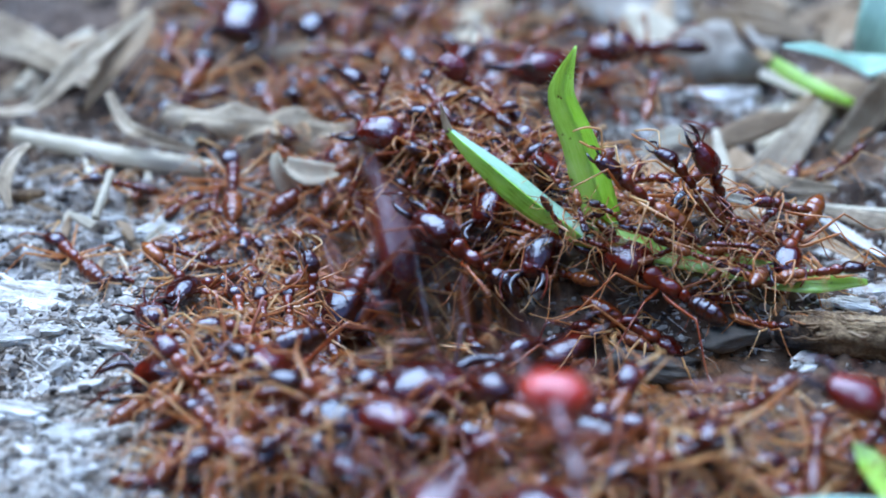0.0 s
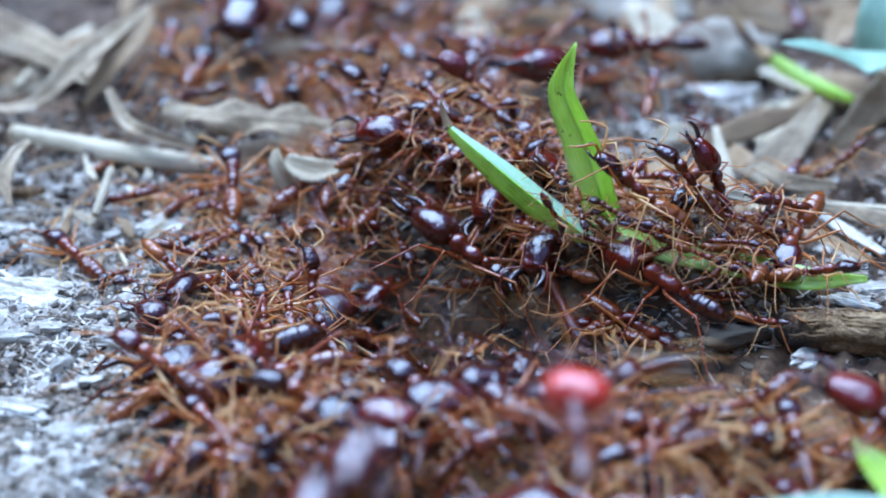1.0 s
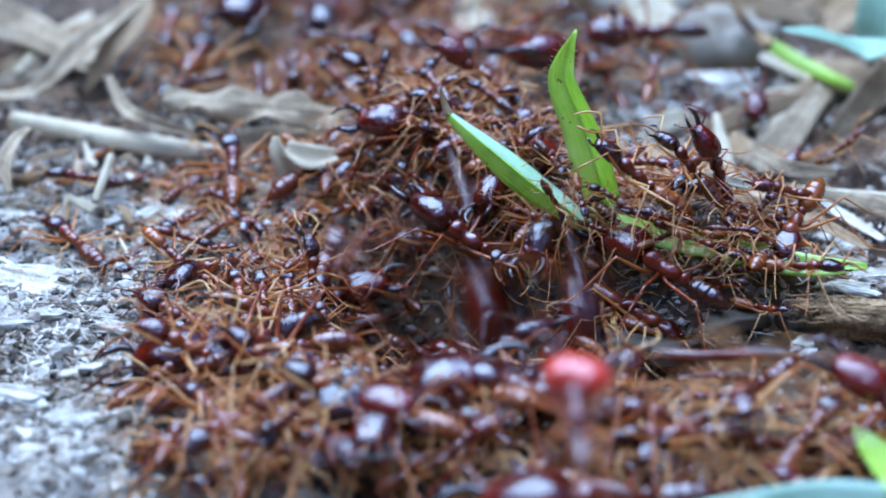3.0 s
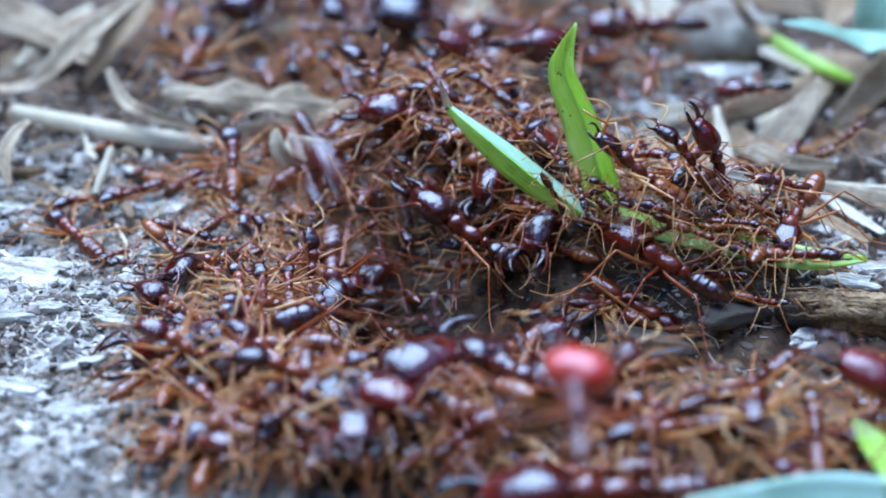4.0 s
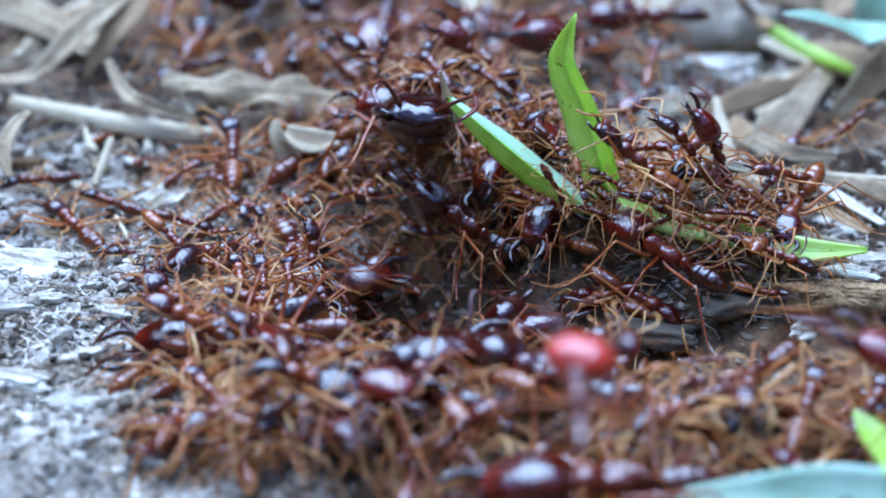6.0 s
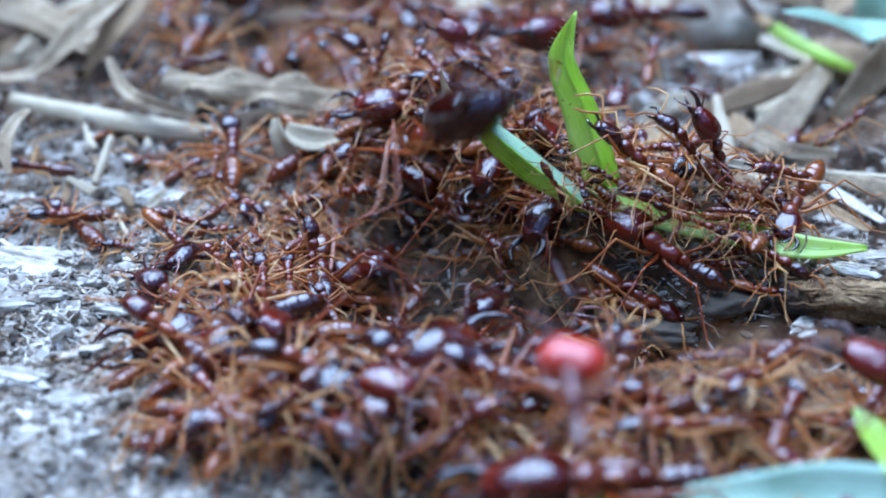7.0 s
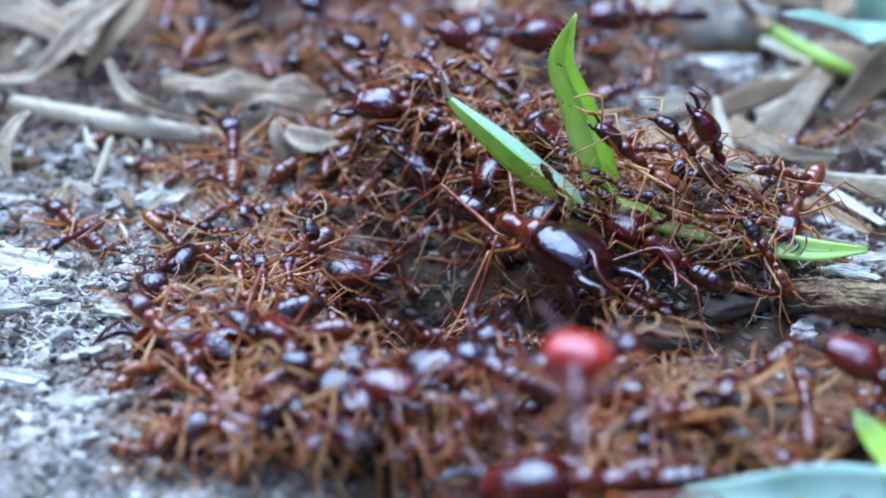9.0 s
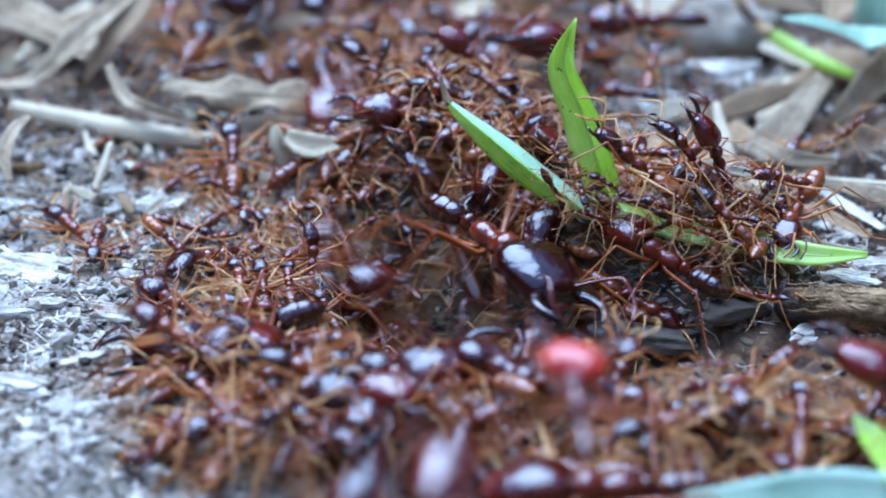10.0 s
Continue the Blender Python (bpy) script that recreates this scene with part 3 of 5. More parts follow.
blade("green_leaf", [(28.14, 23.88, 8.86), (26.75, 22.5, 6.06), (25.93, 22.5, 3.14)], (3.87, 3.15, 1.76), M_PALEGREEN, "pale green leaf behind the swarm", fold=0.15, facing=(-0.2, -0.6, 0.8))
blade("green_leaf", [(17.26, -25.95, 4.25), (17.88, -27.35, 3.88), (18.45, -30.91, 4.05)], (0.19, 1.19, 1.38), M_GREEN, "green leaf tip close to the swarm", fold=0.3)
blade("green_leaf", [(9.08, -30.13, 2.66), (12.19, -32.24, 3.94), (15.49, -31.26, 3.61), (18.94, -31.11, 3.13)], (0.37, 1.58, 2.06, 2.08), M_PALEGREEN, "broad pale green leaf on the soil", fold=0.2)
blade("green_leaf", [(2.21, -29.71, 2.54), (4.49, -30.24, 2.59), (6.98, -30.72, 2.49)], (0.14, 0.8, 0.6), M_GREEN, "green leaf tip on the soil", fold=0.2)
blade("straw", [(-25.62, 16.06, 1.75), (-21.52, 13.71, 1.86), (-16.98, 11.5, 1.9), (-12.48, 11.65, 1.21)], (0.88, 1.19, 1.23, 0.97), M_STRAW, "pale flattened dry straw on the soil", "straw", rib=False, fold=-0.35, thick=0.3)
blade("dry_leaf", [(-28.07, 20.35, 1.18), (-24.57, 18.47, 2.37), (-21.79, 21.3, 4.3), (-18.51, 27.56, 5.54)], (0.7, 0.89, 1.56, 0.36), M_DRY, "curled dry grey-brown leaf standing up", fold=0.6, facing=(0.2,-0.45,0.9))
blade("dry_leaf", [(-21.81, 20.19, 1.6), (-20.2, 21.98, 3.69), (-19.06, 24.42, 4.67), (-18.31, 27.37, 5.53)], (0.35, 1.74, 2.12, 0.29), M_TAN, "curled dry tan leaf standing up", fold=0.3, facing=(-0.2,-0.5,0.85))
blade("dry_leaf", [(-30.51, 34.39, 2.8), (-26.48, 30.24, 2.46), (-21.37, 22.59, 2.92)], (1.53, 1.63, 1.05), M_DRY, "flat dry pale leaf strip", fold=0.15)
blade("dry_leaf", [(-29.45, 30.33, 2.24), (-26.23, 28.54, 2.1), (-21.72, 22.36, 2.45)], (1.12, 1.25, 0.7), M_DRY, "flat dry pale leaf strip", fold=0.15)
blade("dry_leaf", [(-19.72, 16.49, 4.08), (-18.45, 13.91, 3.05), (-16.59, 11.49, 3.09), (-14.25, 11.88, 2.24)], (0.47, 0.79, 0.78, 0.39), M_DRY, "curled ribbon of dry pale leaf", fold=0.6)
blade("dry_leaf", [(-16.4, 15.55, 3.19), (-12.55, 13.45, 3.58), (-8.56, 12.42, 3.63), (-5.1, 13.26, 2.81)], (1.0, 2.02, 2.26, 0.98), M_DRY, "broad wavy dry brown leaf on the litter", wave=0.95, waves=3.0, facing=(0,-0.5,0.85), n=60, across=11)
blade("dry_leaf", [(-13.22, 12.61, 1.35), (-10.26, 12.64, 1.79), (-7.37, 13.59, 1.76), (-5.13, 15.32, 1.5)], (0.78, 1.43, 1.44, 0.53), M_DRY, "grey dry leaf under the wavy leaf", fold=-0.2)
blade("dry_leaf", [(-9.16, 6.30, 4.39), (-8.94, 5.80, 3.59), (-8.18, 5.50, 2.27), (-7.67, 5.50, 1.73)], (0.4, 1.0, 1.25, 0.45), M_STRAW, "small curled pale dry leaf hanging on end", fold=0.5, facing=(-0.4, -0.85, 0.3))
blade("dry_leaf", [(-8.63, 5.90, 3.85), (-7.23, 5.60, 3.37), (-5.71, 5.60, 3.57)], (0.9, 1.5, 0.7), M_STRAW, "small curled pale dry leaf", fold=0.4)
blade("dry_leaf", [(22.32, 17.1, 3.39), (20.42, 12.74, 2.53), (17.97, 9.42, 0.92)], (0.2, 1.97, 2.57), M_DRY, "pale dry pointed leaf leaning on the litter", fold=0.3, facing=(-0.2,-0.5,0.85))
blade("dry_leaf", [(26.39, 14.53, 5.33), (24.77, 15.4, 2.72), (22.97, 15.69, 0.64)], (2.33, 2.02, 0.68), M_DRY, "pale dry leaf on the litter", fold=0.25)
blade("straw", [(18.35, 7.41, 0.98), (21.34, 5.55, 1.43), (25.2, 4.58, 1.51)], (0.38, 0.47, 0.47), M_STRAW, "thin pale dry straw", "straw", rib=False, fold=-0.4, thick=0.3)
blade("dry_leaf", [(20.03, 4.77, 1.64), (21.69, 3.58, 0.88), (23.33, -0.13, 1.05)], (0.25, 0.62, 0.36), M_CHIP, "thin pale sliver of dry leaf", "sliver", rib=False, fold=0.3)
blade("dry_leaf", [(17.14, 6.89, 1.64), (16.45, -1.35, 3.71), (16.82, -4.2, 3.39)], (0.63, 0.82, 0.46), M_DRY, "curled dry grey leaf strip", fold=0.6)
blade("dry_leaf", [(18.99, 4.24, 1.26), (19.94, 2.25, 1.14), (22.29, -1.71, 1.29)], (0.62, 0.8, 0.48), M_TAN, "dry brown leaf strip", fold=0.5)
blade("dry_leaf", [(12.98, -3.87, 6.43), (15.61, -3.66, 5.71), (19.43, 2.51, 2.55)], (0.34, 0.57, 0.3), M_STRAW, "pale strip of dry leaf behind the bank", fold=0.3)
blade("dry_leaf", [(17.63, 8.68, 2.43), (19.12, 5.78, 2.62), (21.67, 6.09, 2.32)], (0.64, 1.06, 0.44), M_DRY, "pale strip of dry leaf behind the bank", fold=0.3)
blade("dry_leaf", [(15.16, 23.61, 1.62), (17.22, 21.78, 2.0), (19.47, 21.88, 2.26)], (0.35, 0.91, 0.35), M_CHIP, "pale dry leaf piece", fold=0.3)
blade("dry_leaf", [(-22.86, 7.50, 4.41), (-23.57, 6.50, 3.97), (-23.91, 5.00, 3.08), (-23.41, 3.50, 2.22)], (0.3, 0.7, 0.8, 0.3), M_DRY, "curled pale ribbon of dry leaf on the soil", fold=0.5)
blade("straw", [(-18.87, 3.60, 1.68), (-18.59, 5.00, 2.42), (-18.38, 7.00, 3.03)], (0.45, 0.5, 0.4), M_STRAW, "short pale piece of dry straw", "straw", rib=False, fold=-0.4, thick=0.3)
blade("straw", [(-17.47, 1.20, 0.98), (-16.80, -0.20, 0.56), (-16.13, -2.00, 0.09)], (0.18, 0.22, 0.12), M_STRAW, "thin white fibre of straw", "straw", rib=False, fold=-0.4, thick=0.12)
blade("dry_leaf", [(-19.44, -3.40, -0.38), (-18.08, -3.80, -0.51), (-16.78, -5.00, -0.89)], (0.3, 0.8, 0.4), M_DRY, "small pale flake of dry leaf", fold=0.3)
blade("dry_leaf", [(15.13, 1.50, 4.23), (16.07, 0.00, 2.93), (16.61, -2.00, 2.04), (17.67, -4.00, 1.84)], (0.4, 0.95, 0.9, 0.3), M_DRY, "curled pale dry leaf strip behind the bank", fold=0.5)
blade("dry_leaf", [(15.66, 0.50, 3.36), (17.38, -1.50, 2.46), (19.11, -3.00, 1.86)], (0.4, 0.8, 0.3), M_TAN, "curled dry brown leaf strip behind the bank", fold=0.5)
blade("dry_leaf", [(17.84, -3.50, 2.41), (19.16, -4.50, 2.08), (21.39, -5.00, 1.99)], (0.3, 0.7, 0.3), M_STRAW, "pale scrap of dry leaf on the soil", fold=0.3)
rough_twig("twig", [(16.31, -9.15, 1.04), (18.46, -9.56, 1.19), (20.22, -10.52, 1.54), (23.48, -10.79, 1.31)], 1.0, M_BARK, "brown fibrous rotten twig lying on the soil")
lump("bark", 10.26, -9.07, -0.81, (4.4, 1.3, 1.0), M_DARKBARK, "dark grey flake of bark under the bank", "bark", 21, 0.35, -4, 6, 4, 0.75)
lump("bark", 14.43, -8.77, 0.54, (3.0, 1.3, 1.0), M_DARKBARK, "dark brown crumb of bark under the bank", "bark", 22, 0.4, 20, 0, 3, 0.6)
lump("stone", 17.87, 29.09, 1.71, (6.5, 5, 5), M_STONE, "blurred grey-tan stone in the litter", "stone", 3, 0.5, 0, 0, 3, 0.2)
lump("stone", 12.28, 39.65, 1.04, (8, 6, 4), M_STONE, "pale stone behind the swarm", "stone", 5, 0.5, 0, 0, 3, 0.2)
lump("stone", -9.00, 45.40, 0.80, (9, 6, 4), M_STONE, "pale stone behind the swarm", "stone", 7, 0.5, 0, 0, 3, 0.2)
lump("wood_chip", -23.57, 9.58, 0.50, (2.0, 0.7, 0.6), M_BARK, "short brown piece of stem", "stem", 16, 0.2, 5, 0, 2)


# ---- loose soil: crumbs, flakes and splinters ----
def scatter(name, count, mat, label, seed, maker, area):
    rng = random.Random(seed)
    verts, faces = [], []
    for _ in range(count):
        x, y = area(rng)
        v, f = maker(rng)
        a = rng.uniform(0, 6.283)
        rot = Euler((rng.uniform(-0.5, 0.5), rng.uniform(-0.5, 0.5), a)).to_matrix()
        z = surface_fast(x, y)
        k = len(verts)
        for q in v:
            w = rot @ Vector(q)
            verts.append(((x + w.x) * MM, (y + w.y) * MM, (z + w.z + 0.05) * MM))
        faces.extend([tuple(k + i for i in g) for g in f])
    ob = new(name, from_arrays(name, verts, faces, mat, False))
    return tagged(ob, label, "soil", kind="stuff")


GRID_X, GRID_Y = np.arange(-40, 40.01, 0.25), np.arange(-45, 80.01, 0.25)
GRID_Z = ground_height(*np.meshgrid(GRID_X, GRID_Y))


def surface_fast(x, y):
    i = min(max(int((x + 40) / 0.25), 0), len(GRID_X) - 1)
    j = min(max(int((y + 45) / 0.25), 0), len(GRID_Y) - 1)
    return float(GRID_Z[j, i])


PHI = (1 + 5 ** 0.5) / 2
BALL_V = [Vector(v).normalized() for v in ((-1, PHI, 0), (1, PHI, 0), (-1, -PHI, 0), (1, -PHI, 0), (0, -1, PHI), (0, 1, PHI), (0, -1, -PHI), (0, 1, -PHI), (PHI, 0, -1), (PHI, 0, 1), (-PHI, 0, -1), (-PHI, 0, 1))]
BALL_F = [(0, 11, 5), (0, 5, 1), (0, 1, 7), (0, 7, 10), (0, 10, 11), (1, 5, 9), (5, 11, 4), (11, 10, 2), (10, 7, 6), (7, 1, 8), (3, 9, 4), (3, 4, 2), (3, 2, 6), (3, 6, 8), (3, 8, 9), (4, 9, 5), (2, 4, 11), (6, 2, 10), (8, 6, 7), (9, 8, 1)]


def crumb(rng):
    """An uneven grain or clod of soil."""
    s = rng.choice((0.05, 0.06, 0.08, 0.08, 0.1, 0.13, 0.18, 0.28, 0.4)) * rng.uniform(0.7, 1.3)
    sx, sy, sz = s * rng.uniform(0.6, 1.2), s * rng.uniform(0.5, 1.0), s * rng.uniform(0.4, 0.9)
    v = []
    for p in BALL_V:
        k = rng.uniform(0.7, 1.25)
        v.append((p.x * sx * k, p.y * sy * k, p.z * sz * k))
    return v, BALL_F


def splinter(rng):
    ln, w, h = rng.uniform(0.35, 2.2), rng.uniform(0.03, 0.13), rng.uniform(0.02, 0.06)
    b = rng.uniform(-0.25, 0.25)
    v = []
    for x, k in ((-0.5, 0.5), (0.0, 1.0), (0.5, 0.35)):
        for y, z in ((-0.5, -0.5), (0.5, -0.5), (0.5, 0.5), (-0.5, 0.5)):
            v.append((x * ln, y * w * k + (b if x == 0 else 0), z * h + (0.1 if x == 0 else 0)))
    f = [(0, 1, 2, 3)[::-1], (8, 9, 10, 11)]
    for r in (0, 4):
        for s in range(4):
            f.append((r + s, r + (s + 1) % 4, r + 4 + (s + 1) % 4, r + 4 + s))
    return v, f


def flake(rng):
    ln, w, h = rng.uniform(0.16, 0.9), rng.uniform(0.08, 0.34), rng.uniform(0.015, 0.05)
    n = rng.choice((5, 6, 7))
    ring = [(math.cos(6.283 * k / n) * ln * rng.uniform(0.35, 0.6), math.sin(6.283 * k / n) * w * rng.uniform(0.35, 0.65)) for k in range(n)]
    bend = rng.uniform(-0.15, 0.25)
    v = [(x, y, -h + bend * x * x) for x, y in ring] + [(x * 0.93, y * 0.93, h + bend * x * x) for x, y in ring]
    f = [tuple(range(n))[::-1], tuple(range(n, 2 * n))] + [(k, (k + 1) % n, n + (k + 1) % n, n + k) for k in range(n)]
    return v, f


def torn_chip(x, y, length, width, height, yaw, tip, seed, label="pale weathered torn chip of wood on the soil"):
    """A flat chip with broken ends and ridges along its grain."""
    rng = random.Random(seed)
    off = rng.uniform(0, 50)
    bm = bmesh.new()
    bmesh.ops.create_icosphere(bm, subdivisions=5 if length > 2.3 else 4 if length > 1.4 else 3, radius=0.5)
    for v in bm.verts:
        q = max(abs(v.co.x), abs(v.co.y), abs(v.co.z))
        v.co = v.co.lerp(v.co * 0.5 / q, 0.8)
        p = v.co.copy()
        ridge = noise.noise((p.x * 1.2 + off, p.y * width * 5, off)) + 0.5 * noise.noise((p.x * 3 + off, p.y * width * 11, 3))
        broken = noise.noise((off, p.y * width * 3.5, p.z * 2)) * 0.32 + noise.noise((off, p.y * width * 9, p.z * 3)) * 0.14
        v.co.x = (p.x + broken * (1 if p.x > 0 else -1) * abs(p.x) * 2) * length * MM
        v.co.y = (p.y * (1 + 0.45 * noise.noise((p.x * 2.5 + off, 0, 7))) + 0.1 * p.x * noise.noise((off, 1, 2))) * width * MM
        v.co.z = (p.z * (0.75 + 0.4 * noise.noise((p.x * 2, p.y * 3, off))) * height + (0.28 * ridge + 0.14 * noise.noise((p.x * 5 + off, p.y * width * 24, 1))) * height * (1 if p.z > 0 else 0.3)) * MM
    uv = bm.loops.layers.uv.new("along")
    for f in bm.faces:
        for lp in f.loops:
            lp[uv].uv = (lp.vert.co.x * 300, (lp.vert.co.y + lp.vert.co.z) * 300)
    ob = part("wood_chip", bm, M_CHIP, None)
    ob.matrix_basis = pose(x * MM, y * MM, (surface(x, y) + height * 0.25) * MM, tip, 0, yaw)
    return tagged(ob, label, "wood chip", "chips of torn wood")


def right_side(rng):
    return 9.5 + abs(rng.gauss(0, 8)), rng.uniform(-9, 30)


def mound_top(rng):
    return rng.gauss(0.5, 4.5), rng.gauss(7.5, 3.5)


def channel_floor(rng):
    return rng.gauss(-0.5, 4.0), rng.gauss(-8.0, 5.0)


def far_area(rng):
    return rng.uniform(-34, 34), rng.uniform(12, 72)


def everywhere(rng):
    return -9 + abs(rng.gauss(0, 15)), rng.triangular(-32, 60, -8)


def whole(rng):
    while True:
        x, y = -9 + abs(rng.gauss(0, 17)), rng.triangular(-32, 70, -5)
        if not (-9 < x < 9 and -16 < y < 8):
            return x, y


def left_side(rng):
    return -4.5 - abs(rng.gauss(0, 9)), rng.triangular(-30, 16, -12)


def litter_edge(rng):
    return rng.uniform(-32, -5), rng.triangular(-6, 30, 6)


scatter("soil_crumbs", 12000, M_BROWN, "grey-brown crumbs of dry soil", 3, crumb, everywhere)
scatter("litter_crumbs", 7000, M_BROWN, "grey-brown crumbs of soil among the litter", 14, crumb, litter_edge)
scatter("litter_splinters", 700, M_SLIVER, "dry splinters and fibres among the litter", 15, splinter, litter_edge)
scatter("pale_crumbs", 26000, M_CRUMB, "pale grey crumbs of dry soil", 4, crumb, left_side)
scatter("splinters", 1400, M_SLIVER, "pale dry splinters and fibres on the soil", 5, splinter, whole)
scatter("fine_splinters", 7600, M_SLIVER, "pale dry splinters and fibres on the soil", 6, splinter, left_side)

scatter("pale_flakes", 6500, M_SLIVER, "pale weathered flakes of wood on the soil", 7, flake, left_side)
scatter("far_flakes", 500, M_SLIVER, "pale weathered flakes of wood and leaf", 8, flake, far_area)


scatter("channel_crumbs", 4000, M_BROWN, "brown crumbs of soil in the channel", 18, crumb, channel_floor)
scatter("channel_splinters", 250, M_SLIVER, "dry splinters on the floor of the channel", 19, splinter, channel_floor)
scatter("mound_crumbs", 3500, M_CRUMB, "pale crumbs of soil on the mound", 16, crumb, mound_top)
scatter("mound_flakes", 700, M_SLIVER, "pale flakes of leaf and wood on the mound", 17, flake, mound_top)
scatter("right_flakes", 1300, M_SLIVER, "pale flakes of leaf and wood", 10, flake, right_side)
scatter("right_crumbs", 6000, M_CRUMB, "pale crumbs of soil and litter", 12, crumb, right_side)
scatter("right_splinters", 1200, M_SLIVER, "pale dry splinters and fibres", 11, splinter, right_side)


def far_litter():
    rng = random.Random(31)
    for k in range(64):
        if k < 44:
            x, y = rng.uniform(-26, 36), rng.uniform(26, 66)
        else:
            x, y = rng.uniform(12, 28), rng.uniform(0, 28)
        a, ln = rng.uniform(0, 3.14), rng.uniform(5, 13)
        z = surface(x, y)
        dx, dy = math.cos(a) * ln / 2, math.sin(a) * ln / 2
        w = rng.uniform(1.0, 2.9)
        blade("dry_leaf", [(x - dx, y - dy, z + 0.4), (x, y, z + rng.uniform(0.5, 1.6)), (x + dx, y + dy, z + rng.uniform(0.3, 3.0))], (w * 0.3, w, w * 0.3),
              rng.choice((M_DRY, M_STRAW, M_TAN, M_TAN, M_TAN)), rng.choice(("pale dry leaf lying in the litter", "dry curled leaf in the litter")), fold=rng.uniform(-0.4, 0.5), n=14, across=5)


far_litter()


def litter_bits():
    """Short scraps of leaf and straw between the litter and the bare soil."""
    rng = random.Random(47)
    for k in range(34):
        x, y = rng.uniform(-27, -9), rng.triangular(-4, 20, 5)
        z, a, ln = surface(x, y) + 0.2, rng.uniform(0, 3.14), rng.uniform(0.9, 2.8)
        dx, dy, w = math.cos(a) * ln / 2, math.sin(a) * ln / 2, rng.uniform(0.15, 0.7)
        blade("leaf_scrap", [(x - dx, y - dy, z), (x, y, z + rng.uniform(0.0, 0.35)), (x + dx, y + dy, z + rng.uniform(0.0, 0.8))], (w * 0.5, w, w * 0.35),
              rng.choice((M_DRY, M_STRAW, M_TAN)), "small dry scrap of leaf on the soil", "leaf scrap", fold=rng.uniform(-0.4, 0.6), n=9, across=5, rib=False)


litter_bits()
torn_chip(17.89, -10.7, 1.6, 1.2, 0.6, 35, 34, 1, "white square-edged chip of wood under the twig")
torn_chip(-21.4, -4.3, 4.2, 2.7, 1.0, -20, 6, 2)
torn_chip(-17.14, -8.18, 1.6, 0.5, 0.4, -10, 0, 3)
torn_chip(-19.72, -12.30, 1.7, 0.72, 0.3, 40, 0, 4)
torn_chip(-18.36, -12.34, 0.9, 0.6, 0.9, 25, 0, 5)
torn_chip(-16.02, -19.15, 2.4, 0.72, 0.36, 20, 0, 6)
torn_chip(-20.14, 3.32, 2.1, 0.72, 0.36, 20, 0, 7)
torn_chip(-23.67, 4.43, 2.4, 0.84, 0.42, -15, 0, 8)
torn_chip(-20.93, -9.76, 2.4, 0.96, 0.48, 10, 0, 9)
torn_chip(-18.37, -10.33, 1.7, 0.54, 0.36, 60, 0, 10)
torn_chip(-19.84, -16.47, 2.8, 1.1, 0.54, -20, 0, 11)
torn_chip(-16.81, -15.33, 1.8, 0.6, 0.36, 35, 0, 12)
torn_chip(-17.52, -21.10, 2.8, 0.96, 0.48, 15, 0, 13)
torn_chip(-14.68, -21.37, 1.7, 0.6, 0.36, -50, 0, 14)
torn_chip(-16.29, -9.50, 1.8, 0.8, 0.5, -20, 0, 15)
torn_chip(-16.35, -2.19, 2, 0.7, 0.5, 70, 0, 16)
torn_chip(-18.96, 6.15, 2.2, 0.8, 0.5, 10, 0, 17)
torn_chip(-17.75, 9.26, 2, 0.7, 0.5, -30, 0, 18)
torn_chip(-25.28, 13.80, 1.8, 0.54, 0.3, 15, 0, 19)
torn_chip(-19.22, -4.73, 2.1, 0.78, 0.36, -10, 0, 20)
torn_chip(-7.41, 13.77, 2.4, 1, 0.5, 10, 0, 21)
torn_chip(20.16, -7.61, 2.5, 1, 0.5, -20, 0, 22)
torn_chip(21.86, -4.37, 3, 1, 0.5, 10, 0, 23)
torn_chip(21.64, 0.86, 2, 0.8, 0.4, 30, 0, 24)
torn_chip(20.46, 3.08, 2.2, 0.8, 0.4, -10, 0, 25)



def chips():
    """Torn chips lying over one another on the bare soil."""
    rng = random.Random(41)
    for k in range(46):
        x, y = -13.5 - abs(rng.gauss(0, 5.0)), rng.uniform(-24, 8)
        ln = rng.uniform(0.6, 1.6) if k % 6 else rng.uniform(2.0, 3.2)
        torn_chip(x, y, ln, ln * rng.uniform(0.25, 0.55), rng.uniform(0.25, 0.5), rng.uniform(-60, 60), rng.uniform(-16, 16), 50 + k)


chips()

# ---- ants that hold the banks of the channel ----
AMBER_BACKED = stand("soldier", 10.63, -6.62, 1.42, 143, 15, 0, 8.04, "large soldier ant lying along the bank with orange-red back")
REARED = stand("soldier", 12.97, -4.2, 6.6, -165, 66, -22, 5.1, "soldier ant reared up with dark red head and open jaws")
stand("soldier", -4.50, 10.24, 5.86, 148, 35, 0, 4.66, "soldier ant reared over the litter with jaws spread")
stand("worker", -3.32, 8.94, 6.73, 39, 61, 20, 3.30)
RUBY_HEADED = stand("soldier", 1.27, 10.44, 6.73, 170, 52, -50, 4.83, "soldier ant rearing with dark red head")
stand("worker", 1.49, 0.14, 3.25, -30, 22, 0, 3.21)
stand("worker", 5.37, -2.30, 6.34, -52, -31, 0, 2.96)
stand("worker", 5.09, -6.52, 5.93, 17, -60, 0, 2.73)
stand("worker", 6.77, -5.05, 5.60, -75, -46, 0, 2.55)
stand("worker", 14.45, -6.70, 4.21, -12, 0, 0, 2.90)
stand("worker", -14.31, -2.57, 0.90, -48, -17, 0, 4.89, "worker ant with amber abdomen raised")
stand("worker", -7.05, -5.35, 1.13, 87, 51, 35, 4.80)
stand("worker", -1.50, 5.96, 5.44, 67, 68, 15, 2.94)
stand("worker", -4.03, 3.74, 2.60, 169, -9, 0, 2.54)
